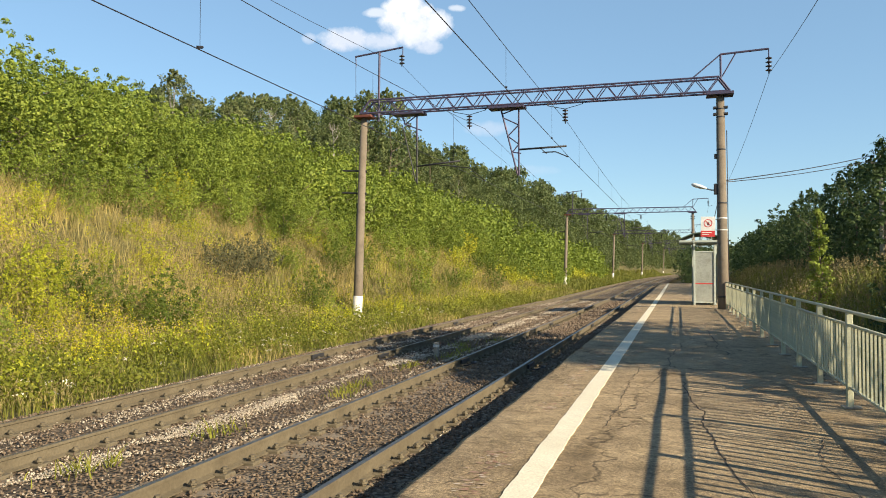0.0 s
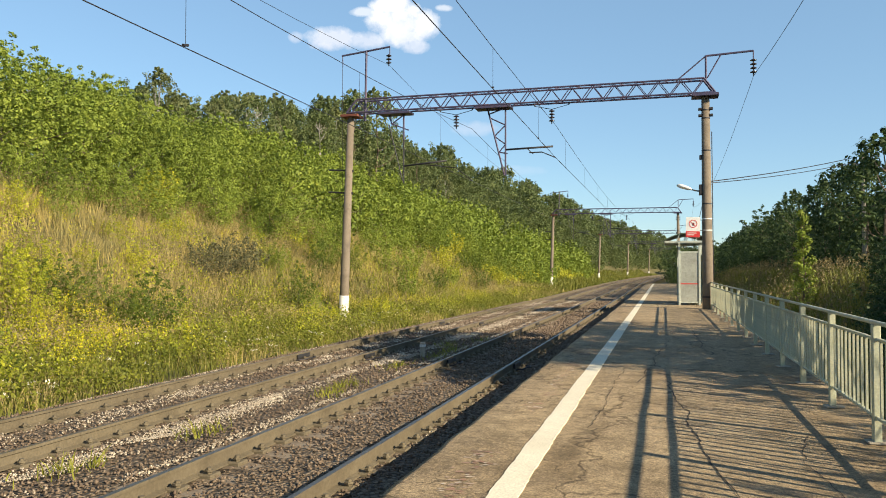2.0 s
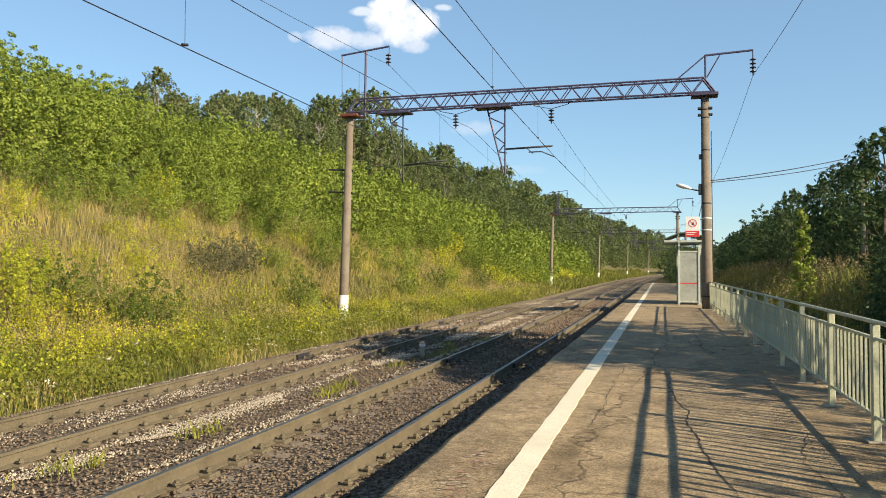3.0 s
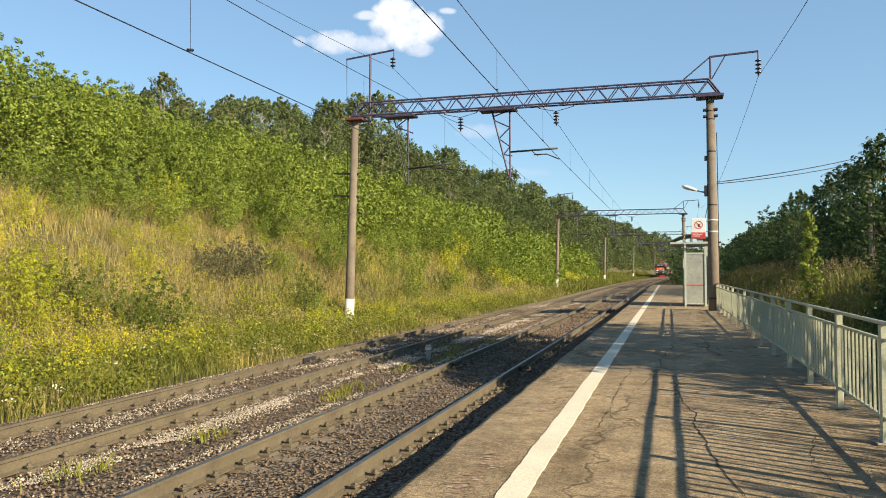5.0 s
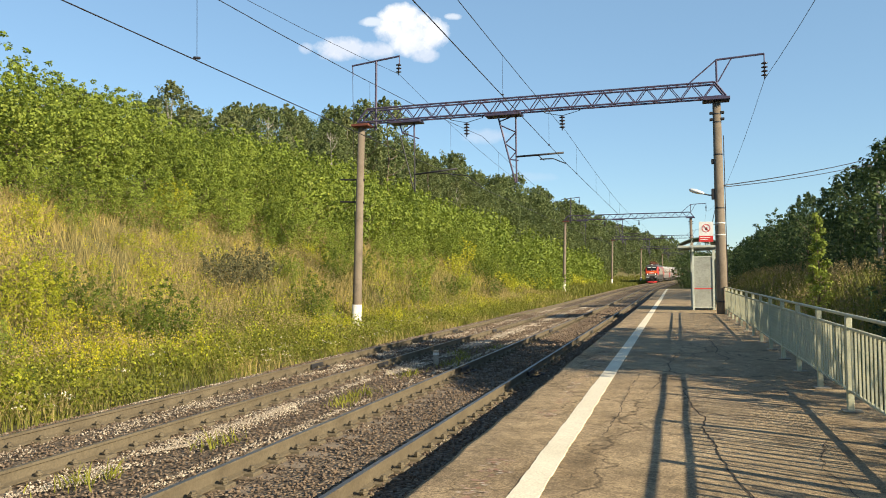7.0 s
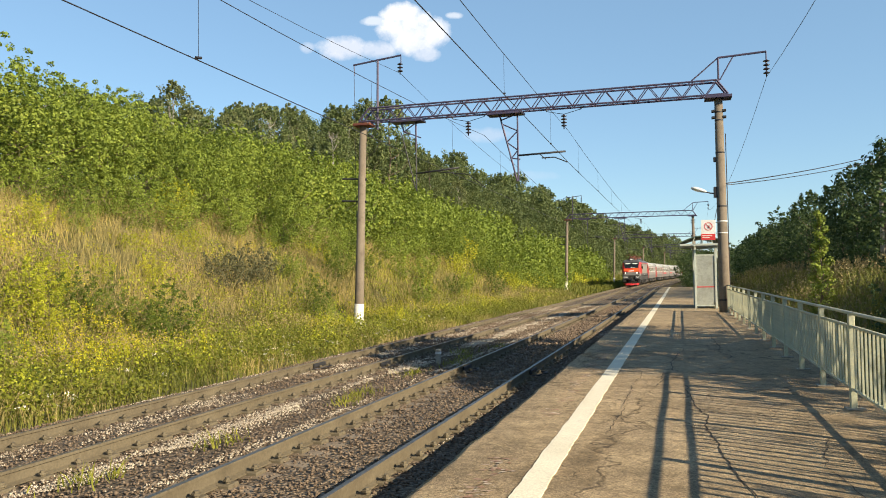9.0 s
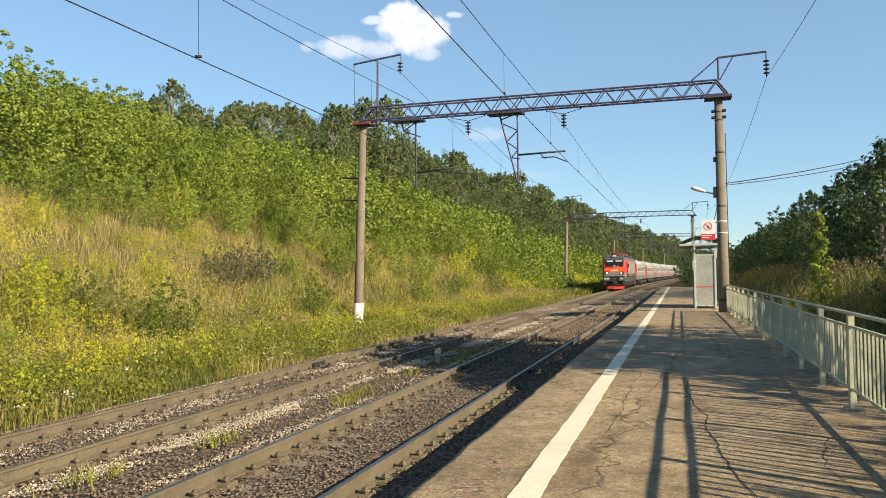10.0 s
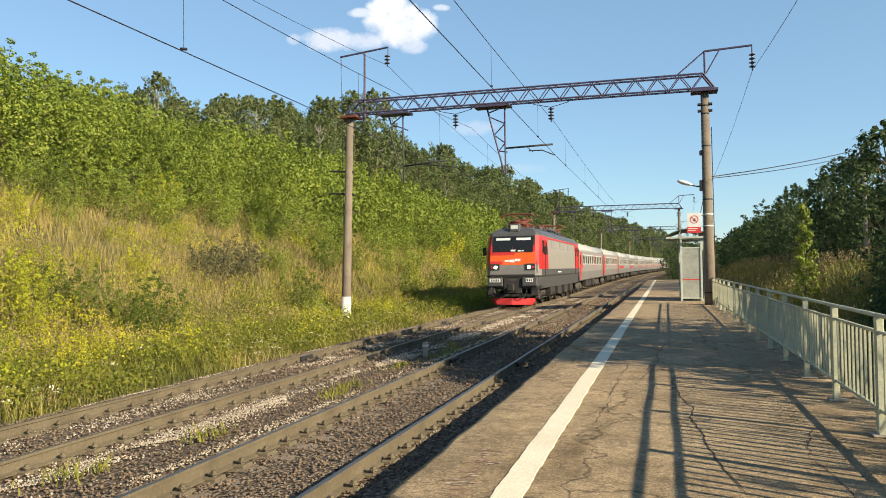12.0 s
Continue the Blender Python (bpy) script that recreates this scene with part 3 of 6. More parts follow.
    rod(bm, (-9.4, 0, 6.85), (-8.6, 0, 6.22), 0.022, 6)
    part("registration_arm", bm, M["iron"], root)
    for x in (-4.85, -9.37):
        bm = bmesh.new()
        for s in (-0.85, 0.85):
            rod(bm, (x + s, 0, zb), (x + s * 0.9, 0, zb - 0.12), 0.03, 6)
            rod(bm, (x + s * 0.9, 0, zb - 0.12), (x, 0, zb - 0.3), 0.015, 5)
        part("suspension_yoke", bm, M["iron"], root)
        insulator(root, x, 0, zb - 0.3, 4, 0.15)
    return root


PORTALS = (34.5, 105.5, 169.0, 236.0, 304.0)
for i, y in enumerate(PORTALS):
    make_portal(y, i == 0)


# ---- overhead wires ----
def make_wires(name, x0, x1, label, z_contact=None, z_cat=None, sag=0.0):
    root = tagged(new(name), label, "overhead wire")
    stations = [-33.5] + list(PORTALS) + [372.0]
    for kind, z0 in (("contact_wire", z_contact), ("messenger_wire", z_cat)):
        if z0 is None:
            continue
        bm = bmesh.new()
        pts = []
        for k, (a, b) in enumerate(zip(stations, stations[1:])):
            xa, xb = (x0, x1) if k % 2 else (x1, x0)
            for i in range(14 + (k == len(stations) - 2)):
                t = i / 14
                dip = 4 * t * (1 - t) * (sag if kind == "messenger_wire" else 0.06)
                pts.append(on_line(xa + (xb - xa) * t, a + (b - a) * t, z0 - dip))
        tube(bm, pts, 0.0115 if kind == "contact_wire" else 0.0095)
        part(kind, bm, M["wire"], root)
    if z_contact and z_cat:
        for k, (a, b) in enumerate(zip(stations[:4], stations[1:5])):
            xa, xb = (x0, x1) if k % 2 else (x1, x0)
            for i in range(1, 9):
                t = (i - 0.63) / 8
                dip = 4 * t * (1 - t) * sag
                bm = bmesh.new()
                o = on_line(xa + (xb - xa) * t, a + (b - a) * t, 0)
                rod(bm, o + Vector((0, 0, z_contact)), o + Vector((0, 0, z_cat - dip)), 0.005, 4, caps=False)
                rod(bm, o + Vector((0, -0.08, z_contact - 0.02)), o + Vector((0, 0.08, z_contact + 0.02)), 0.03, 5)
                part("dropper", bm, M["wire"], root)
    return root


make_wires("catenary_near", -4.66, -4.12, "contact and messenger wires over the near track", 7.12, 8.6, 0.55)
make_wires("catenary_far", -8.6, -8.4, "contact and messenger wires over the far track", 6.19, 8.65, 1.28)
make_wires("feeder_wire_platform", 3.74, 3.74, "thin feeder wire on the platform masts", None, 10.3, 1.5)
make_wires("feeder_wire_bank", -12.78, -12.78, "thin feeder wire on the bank masts", None, 12.0, 1.8)


# ---- railing along the platform's back ----
def make_railing():
    root = tagged(new("railing"), "pale green painted steel railing along the platform's back", "railing")
    X, top, y0, y1 = 1.96, 1.165, -9.8, 34.3
    pts = [(X, y) for y in np.arange(y0, y1 + 0.1, 2.0)]
    bm = bmesh.new()
    box(bm, X - 0.023, X + 0.023, y0 - 0.05, y1, PLAT + top - 0.03, PLAT + top + 0.008, 0.01)
    part("handrail", bm, M["rail_paint"], root)
    for z, w in ((0.997, 0.015), (0.25, 0.015)):
        for (xa, a), (xb, b) in zip(pts, pts[1:]):
            bm = bmesh.new()
            box(bm, X - 0.02, X + 0.02, a + 0.03, b - 0.03, PLAT + z - w, PLAT + z + w, 0.004)
            part("rail_bar", bm, M["rail_paint"], root)
    bm = bmesh.new()
    box(bm, -0.035, 0.035, -0.045, 0.045, 0.0, top - 0.03, 0.006)
    post = part("post", bm, M["rail_paint"], root).data
    bm = bmesh.new()
    box(bm, -0.11, 0.11, -0.09, 0.09, 0.0, 0.02, 0.005)
    foot = part("foot_plate", bm, M["concrete"], root).data
    bm = bmesh.new()
    box(bm, -0.011, 0.011, -0.018, 0.018, 0.26, 0.99, 0.0)
    bar = part("baluster", bm, M["rail_paint"], root).data
    first = {"post": bpy.data.objects["post"], "foot_plate": bpy.data.objects["foot_plate"], "baluster": bpy.data.objects["baluster"]}

    def put(name, me, m):
        if first.get(name):
            first.pop(name).matrix_basis = m
        else:
            shared(name, me, root, m)

    for x, y in pts:
        put("post", post, Matrix.Translation((x, y, PLAT)))
        put("foot_plate", foot, Matrix.Translation((x + 0.02, y, PLAT)))
    for (xa, a), (xb, b) in zip(pts, pts[1:]):
        for i in range(1, 11):
            tilt = random.uniform(-0.01, 0.01)
            put("baluster", bar, Matrix.Translation((X, a + (b - a) * i / 11, PLAT)) @ Matrix.Rotation(tilt, 4, "X"))
    return root


make_railing()

# ---- plants ----
LEAF = {
    "shrub": leafy("shrub_leaves", ((0.0, (0.17, 0.235, 0.04)), (0.45, (0.215, 0.28, 0.047)), (0.8, (0.25, 0.315, 0.054)), (1.0, (0.33, 0.37, 0.065))), glow=0.28),
    "lime": leafy("yellowing_leaves", ((0.0, (0.30, 0.35, 0.033)), (0.5, (0.46, 0.48, 0.045)), (1.0, (0.60, 0.56, 0.07)))),
    "wood": leafy("wood_leaves", ((0.0, (0.11, 0.152, 0.058)), (0.5, (0.14, 0.182, 0.072)), (1.0, (0.185, 0.218, 0.09)))),
    "birch": leafy("birch_leaves", ((0.0, (0.145, 0.178, 0.075)), (0.5, (0.185, 0.215, 0.095)), (1.0, (0.25, 0.27, 0.125)))),
    "pine": leafy("pine_needles", ((0.0, (0.07, 0.115, 0.045)), (0.6, (0.115, 0.16, 0.06)), (1.0, (0.18, 0.21, 0.08))), glow=0.15),
    "grey": leafy("grey_bush_leaves", ((0.0, (0.10, 0.105, 0.06)), (0.6, (0.155, 0.155, 0.085)), (1.0, (0.22, 0.205, 0.105)))),
    # green lowered so that the trees' shaded side is in the colour
    "dark": leafy("shaded_leaves", ((0.0, (0.042, 0.074, 0.034)), (0.5, (0.068, 0.11, 0.044)), (1.0, (0.11, 0.158, 0.057)))),
    "straw": leafy("dry_grass_blades", ((0.0, (0.28, 0.23, 0.09)), (0.5, (0.43, 0.36, 0.15)), (1.0, (0.58, 0.50, 0.23))), glow=0.3),
    "blade": leafy("green_grass_blades", ((0.0, (0.105, 0.128, 0.022)), (0.5, (0.185, 0.198, 0.04)), (1.0, (0.31, 0.28, 0.075))), glow=0.3),
    "gold": leafy("goldenrod_flowers", ((0.0, (0.36, 0.35, 0.016)), (0.5, (0.50, 0.48, 0.022)), (1.0, (0.62, 0.58, 0.04))), glow=0.3),
    "plume": leafy("reed_grass_plumes", ((0.0, (0.19, 0.155, 0.075)), (1.0, (0.30, 0.25, 0.125))), glow=0.3),
    "seed": leafy("dry_seed_heads", ((0.0, (0.24, 0.19, 0.095)), (1.0, (0.40, 0.33, 0.18))), glow=0.3),
    "bush": leafy("bush_leaves", ((0.0, (0.085, 0.13, 0.022)), (0.5, (0.14, 0.19, 0.033)), (1.0, (0.22, 0.26, 0.048)))),
    "weed": leafy("weed_leaves", ((0.0, (0.13, 0.158, 0.022)), (0.5, (0.21, 0.23, 0.034)), (1.0, (0.33, 0.325, 0.05)))),
    "reed": leafy("reed_blades", ((0.0, (0.10, 0.125, 0.026)), (0.5, (0.17, 0.187, 0.042)), (1.0, (0.29, 0.27, 0.083))), glow=0.3),
    "daisy": leafy("white_flowers", ((0.0, (0.6, 0.58, 0.5)), (1.0, (0.8, 0.78, 0.7))), glow=0.2),
}


def leaves(rng, centres, radii, per, size, flat=0.42, tall=0.85):
    """Rhombic leaves set in shells round clump centres."""
    c = np.repeat(np.asarray(centres), per, 0)
    r = np.repeat(np.asarray(radii), per)[:, None]
    d = rng.normal(size=c.shape)
    d /= np.linalg.norm(d, axis=1, keepdims=True)
    pos = c + d * r * rng.uniform(0.35, 1.05, (len(c), 1)) * np.array((1, 1, tall))
    nrm = d * 0.8 + rng.normal(size=c.shape) * flat + np.array((0, 0, 0.35))
    nrm /= np.linalg.norm(nrm, axis=1, keepdims=True)
    a = np.cross(nrm, rng.normal(size=c.shape))
    a /= np.linalg.norm(a, axis=1, keepdims=True)
    b = np.cross(nrm, a)
    s = size * rng.uniform(0.6, 1.35, (len(c), 1))
    v = np.stack((pos - a * s, pos + b * s * 0.62 + nrm * s * 0.12, pos + a * s, pos - b * s * 0.62 + nrm * s * 0.12), 1).reshape(-1, 3)
    f = np.arange(len(v)).reshape(-1, 4)
    return v, f


def crown_shape(rng, kind, h, w):
    """Clump centres and radii of a crown of height h and width w."""
    cs, rs = [], []
    if kind == "shrub":        # stems that fan out from the foot, each with clumps that shrink towards its tip
        for k in range(19):
            a = k * 2.4 + rng.uniform(-0.4, 0.4)
            q = math.sqrt((k + 0.5) / 19)
            reach = w * 0.52 * q * rng.uniform(0.85, 1.1)
            top = h * (1.04 - 0.42 * q * q) * rng.uniform(0.86, 1.08)
            for t in (0.2, 0.42, 0.6, 0.76, 0.9, 1.0):
                r = reach * t ** 0.65
                cs.append((r * math.cos(a) + rng.normal(0, 0.03 * w), r * math.sin(a) + rng.normal(0, 0.03 * w), top * (0.1 + 0.9 * t)))
                rs.append(w * (0.155 - 0.115 * t ** 1.6) * rng.uniform(0.85, 1.2))
    elif kind == "tree":
        for _ in range(150):
            t = rng.uniform(0.06, 0.97)
            span = w * 0.5 * math.sin(math.pi * (0.15 + 0.78 * (t - 0.1) / 0.9)) ** 0.7
            a, q = rng.uniform(0, 6.283), math.sqrt(rng.uniform(0.25, 1.05))
            cs.append((span * q * math.cos(a), span * q * math.sin(a), h * t))
            rs.append(w * rng.uniform(0.05, 0.12))
        for k in range(9):         # shoots above the crown
            a, q = rng.uniform(0, 6.283), rng.uniform(0.0, 0.3) * w
            for z in (0.93, 0.98, 1.03):
                cs.append((q * math.cos(a), q * math.sin(a), h * (z - 0.35 * (q / w) ** 1.5) * rng.uniform(0.98, 1.02)))
                rs.append(w * 0.055 * (1.1 - 4 * (z - 0.9)))
    elif kind == "pine":
        for k in range(15):
            t = 0.3 + 0.7 * k / 14
            m = 6 if t < 0.9 else 2
            for j in range(m):
                a = rng.uniform(0, 6.283)
                q = w * 0.5 * (1.08 - t) ** 0.6 * rng.uniform(0.4, 1.0)
                cs.append((q * math.cos(a), q * math.sin(a), h * t + rng.uniform(-0.3, 0.3)))
                rs.append(w * rng.uniform(0.07, 0.12))
    elif kind == "sapling":
        for k in range(26):
            t = k / 25
            q = w * 0.5 * (1.0 - 0.75 * t)
            a = k * 2.4
            cs.append((q * math.cos(a) * 0.7, q * math.sin(a) * 0.7, h * (0.06 + 0.94 * t)))
            rs.append(w * (0.3 - 0.17 * t))
    return np.array(cs), np.array(rs)


def make_plant(name, kind, h, w, leaf, per, size, seed, label, category, bark="bark"):
    """Trunk, limbs out to the clumps, and the leaves; built at the origin."""
    rng = np.random.default_rng(seed)
    root = thing(name, label, category)
    cs, rs = crown_shape(rng, kind, h, w)
    bm = bmesh.new()
    r0 = max(0.03, h * 0.014)
    trunk_top = h * (0.92 if kind != "shrub" else 0.55)
    pts = [Vector((0.06 * h * 0.2 * math.sin(i * 1.7 + seed), 0.05 * h * 0.2 * math.cos(i * 2.1 + seed), -0.4 + (trunk_top + 0.4) * i / 6)) for i in range(7)]
    for i, (p, q) in enumerate(zip(pts, pts[1:])):
        rod(bm, p, q, r0 * (1 - i / 7.5), 6, r0 * (1 - (i + 1) / 7.5), caps=False)
    for i in rng.choice(len(cs), min(len(cs), 9), replace=False):
        c = Vector(cs[i])
        s = pts[min(6, max(1, int(c.z / trunk_top * 5)))]
        mid = (s + c) / 2 + Vector((0, 0, -0.04 * h))
        rod(bm, s, mid, r0 * 0.4, 4, r0 * 0.25, caps=False)
        rod(bm, mid, c, r0 * 0.25, 4, r0 * 0.08, caps=False)
    part("trunk", bm, M[bark], root)
    v, f = leaves(rng, cs, rs, per, size, tall=1.1 if kind == "tree" else 0.85)
    raw("crown", v, f, LEAF[leaf], root)
    return root


def crown_of(ob):
    return next(o.data for o in ob.children if o.name.startswith("crown"))


def scatter(protos, spots, group, most, rest_name, rest_label, fine=100.0):
    """Set plants at (kind, x, y, scale) spots: the nearest ones as things, the rest joined as one stretch of woods."""
    spots = sorted(spots, key=lambda q: abs(q[2]) + 0.4 * abs(q[1]))
    used = set()
    for k, x, y, s in spots[:most]:
        ob = protos[k]
        m = Matrix.Translation((x, y, ground_z(x, y) - 0.1)) @ Matrix.Rotation(random.uniform(0, 6.28), 4, "Z")
        if k not in used:
            used.add(k)
            ob["group"] = group
        else:
            ob = copy_thing(ob, m)
        ob.matrix_basis = m @ Matrix.Diagonal((s * random.uniform(0.9, 1.12), s * random.uniform(0.9, 1.12), s, 1))
    rng = np.random.default_rng(77)
    vs, fs, at = [], [], 0
    for k, x, y, s in spots[most:]:
        crown = crown_of(protos[k])
        co = np.empty(len(crown.vertices) * 3, np.float32)
        crown.vertices.foreach_get("co", co)
        quads = co.reshape(-1, 4, 3)
        grow = min(2.3, max(1.15, y / fine))
        pick = quads[rng.random(len(quads)) < 0.8 / grow ** 2]
        mid = pick.mean(1, keepdims=True)
        a = rng.uniform(0, 6.28)
        turn = np.array(((math.cos(a), -math.sin(a), 0), (math.sin(a), math.cos(a), 0), (0, 0, 1)))
        v = ((mid + (pick - mid) * grow) @ turn.T * s + np.array((x, y, ground_z(x, y) - 0.1))).reshape(-1, 3)
        vs.append(v)
        fs.append(np.arange(len(v)).reshape(-1, 4) + at)
        at += len(v)
    if vs:
        ob = raw(rest_name, np.concatenate(vs), np.concatenate(fs), crown_of(protos[0]).materials[0])
        tagged(ob, rest_label, "foliage", kind="stuff")
    for k, ob in enumerate(protos):
        if k not in used:
            for o in (*ob.children_recursive, ob):
                bpy.data.objects.remove(o)


def bank_shrubs():
    rnd = random.Random(5)
    protos = [make_plant("shrub", "shrub", 3.6, 3.5, leaf, per, size, 10 + i, words, "shrub") for per, size in ((30, 0.056), (12, 0.098)) for i, (leaf, words) in enumerate((
        ("shrub", "leafy green deciduous shrub on the bank"), ("shrub", "dense green maple shrub on the bank"), ("shrub", "tall green shrub with upright shoots on the bank"),
        ("bush", "dark green shrub on the bank"), ("lime", "shrub with yellowing leaves on the bank")))]
    spots = []
    for y in np.arange(10, 170, 1.9):
        for row in range(6 if y < 60 else 5):
            u = -23.6 - row * 2.3 + rnd.uniform(-1.0, 1.0) - 1.2 * math.sin(y * 0.11)
            if y > 40:
                u += min(6.5, (y - 40) * 0.13) * (1 if row < 3 else 0.6)
            if y > 90 and (row > 4 or rnd.random() < 0.3):
                continue
            k = rnd.choice((0, 0, 1, 1, 2, 2, 3, 4 if row == 0 else 1))
            s = rnd.uniform(0.75, 1.2) * (0.7 if row == 0 else 1.05) * (1.23 if y < 30 and row > 2 else 1.17 if y < 36 and row > 2 else 1.1)
            spots.append((k, u + bend(y), y + rnd.uniform(-0.9, 0.9), s))
    # low bushes scattered over the grass
    for u, y, s, k in ((-15.4, 20.4, 0.6, 3), (-15.6, 19.5, 0.45, 3), (-16.5, 18.9, 0.5, 3), (-17.2, 18.3, 0.46, 3), (-16.4, 16.6, 0.5, 4), (-17.4, 16.9, 0.5, 4), (-15.9, 31.3, 0.6, 3), (-15.5, 31.6, 0.42, 1),
                       (-15.8, 14.2, 0.4, 0), (-17.5, 15.0, 0.42, 4), (-18.2, 18.8, 0.42, 4), (-19.0, 21.5, 0.3, 4), (-21.3, 25.7, 0.25, 4), (-19.0, 24.0, 0.36, 4), (-18.8, 33.5, 0.4, 3),
                       (-21.5, 30, 0.3, 4), (-21.9, 21.5, 0.4, 4), (-22.2, 24, 0.5, 0), (-12.9, 12.6, 0.22, 3), (-12.6, 17.2, 0.2, 3)):
        spots.append((k, u + bend(y), y, s * rnd.uniform(0.95, 1.1)))
    for y in np.arange(34, 86, 2.6):
        u = -17.6 - 1.6 * math.sin(y * 0.9) - (2.0 if y < 42 else 0.0)
        spots.append((rnd.choice((0, 1, 3, 4)), u + bend(y), y, rnd.uniform(0.45, 0.62) + 0.002 * (y - 34)))
    near = [q for q in spots if q[2] < 46]
    rest = [q for q in spots if q[2] >= 46]
    scatter(protos[:5], near, "shrubs on the bank", 158, "hidden_shrubs", "green shrubs deep in the thicket", 26.0)
    scatter(protos[5:], rest, "shrubs on the bank", 120, "far_shrubs", "green shrubs crowding the far bank", 60.0)
    for u, y, s in ((-18.4, 29.4, 0.72), (-18.7, 31.0, 0.6), (-18.5, 27.9, 0.58)):
        ob = make_plant("shrub", "shrub", 3.0, 4.6, "grey", 17, 0.075, int(60 + y), "greyish half-bare willow bush in dry grass", "shrub")
        ob.matrix_basis = Matrix.Translation((u, y, ground_z(u, y) - 0.2)) @ Matrix.Diagonal((s, s, s, 1))


def hill_trees():
    rnd = random.Random(6)
    protos = [make_plant("tree", kind, 11, w, leaf, per, 0.148, 30 + i, words, "tree", bark) for i, (kind, w, leaf, per, words, bark) in enumerate((
        ("tree", 6.6, "wood", 24, "tall green deciduous tree on the hilltop", "birch"), ("tree", 5.6, "wood", 24, "slender dark green tree on the hilltop", "bark"),
        ("pine", 4.2, "pine", 30, "dark pine on the hilltop", "bark"), ("tree", 5.0, "birch", 24, "light green birch on the hilltop", "birch")))]
    spots = []
    for y in np.arange(50, 500, 3.9):
        for row in range(5 if y < 90 else 6 if y < 220 else 5):
            lead = min(19, max(0, y - 60) * 0.17)
            u = -39 - row * 3.6 + rnd.uniform(-1.6, 1.6) + lead
            if row > 4 and y > 260 and rnd.random() < 0.5:
                continue
            s = (rnd.uniform(0.62, 0.78) if y < 62 else rnd.uniform(0.66, 0.86) if y < 82 else rnd.uniform(0.7, 1.2)) * (0.66 + 0.1 * row if y > 90 and row < 4 else 1)
            spots.append((rnd.choice((0, 0, 1, 1, 2, 2, 3, 3)), u + bend(y), y + rnd.uniform(-1.5, 1.5), s))
    for y in np.arange(330, 620, 9):       # the woods close the view where the line bends away
        for u in np.arange(-14, 16, 7.0):
            if y > 480 or u > 4:
                spots.append((rnd.choice((0, 1, 3)), u + bend(y) + rnd.uniform(-2, 2) + (0 if y < 480 else 20), y, rnd.uniform(0.8, 1.1)))
    scatter(protos, spots, "trees on the hill", 75, "far_woods", "dense green woods on the far hill")


def right_trees():
    rnd = random.Random(8)
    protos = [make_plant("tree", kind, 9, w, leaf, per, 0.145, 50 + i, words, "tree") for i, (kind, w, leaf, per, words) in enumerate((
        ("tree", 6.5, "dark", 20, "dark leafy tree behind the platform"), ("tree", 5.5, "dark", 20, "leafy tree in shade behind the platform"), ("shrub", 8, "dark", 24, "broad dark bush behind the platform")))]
    spots = []
    for y in np.arange(52, 330, 5.0):
        for row in range(3):
            u = 13.5 + row * 5 + rnd.uniform(-1.2, 1.2)
            spots.append((rnd.choice((0, 1, 2)), u + bend(y), y + rnd.uniform(-1.5, 1.5), rnd.uniform(0.75, 1.05) * (1 if y < 60 else 0.9)))
    for x, y, s in ((11.5, 12.0, 0.95), (13.5, 16.0, 1.1), (10.5, 9.5, 0.7), (9.5, 13.2, 0.85), (12.2, 14.2, 1.05), (10.8, 11.0, 0.8), (13.0, 12.6, 1.0)):
        spots.append((rnd.choice((0, 1)), x, y, s))
    # low bushes, mostly out of view, added to shade the ditch beside the railing
    for i in range(27):
        y = 4.0 + i * 1.2
        spots.append((2, max(4.5, y * 0.27) + rnd.uniform(-0.3, 0.5), y, rnd.uniform(0.2, 0.24) * (1 + 0.012 * y)))
    # more unseen bushes further off, added so that their shade fills the ditch
    for i in range(22):
        y = 3.0 + i * 1.7
        spots.append((2, max(8.6, 2.2 + y * 0.255) + rnd.uniform(-0.4, 0.9), y, rnd.uniform(0.33, 0.41)))
    # dark thicket past the platform's end
    for u, y, s in ((1.7, 100, 0.62), (2.6, 106, 0.7), (1.5, 112, 0.66), (3.0, 118, 0.75), (1.4, 124, 0.7), (4.6, 101, 0.7), (5.5, 110, 0.8), (2.0, 134, 0.75), (2.5, 146, 0.8), (3, 160, 0.8), (3.5, 175, 0.8)):
        spots.append((2, u + bend(y), y, s))
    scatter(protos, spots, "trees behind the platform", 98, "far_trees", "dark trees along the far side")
    ob = make_plant("sapling", "sapling", 5.1, 1.4, "shrub", 80, 0.08, 91, "young green ash sapling in tall grass", "sapling")
    ob.matrix_basis = Matrix.Translation((6.5, 40.0, ground_z(6.5, 40.0) - 0.05))


bank_shrubs()
hill_trees()
right_trees()


# ---- grass, flowers, reeds: stuff that nobody could count ----
def blades(rng, base, height, width, lean):
    """A bent two-piece blade at each base point."""
    n = len(base)
    a = rng.uniform(0, 6.283, n)
    side = np.stack((np.cos(a), np.sin(a), np.zeros(n)), 1) * width[:, None]
    b = a + 1.57 + rng.normal(0, 0.6, n)
    tip = np.stack((np.cos(b) * lean, np.sin(b) * lean, np.ones(n)), 1) * height[:, None]
    knee = np.stack((np.cos(b) * lean * 0.35, np.sin(b) * lean * 0.35, np.full(n, 0.55)), 1) * height[:, None]
    v = np.stack((base - side, base + side, base + knee + side * 0.75, base + knee - side * 0.75, base + tip, base + tip), 1)
    q = np.stack((v[:, 0], v[:, 1], v[:, 2], v[:, 3], v[:, 3], v[:, 2], v[:, 4] + side * 0.1, v[:, 4] - side * 0.1), 1).reshape(-1, 3)
    return q, np.arange(len(q)).reshape(-1, 4)


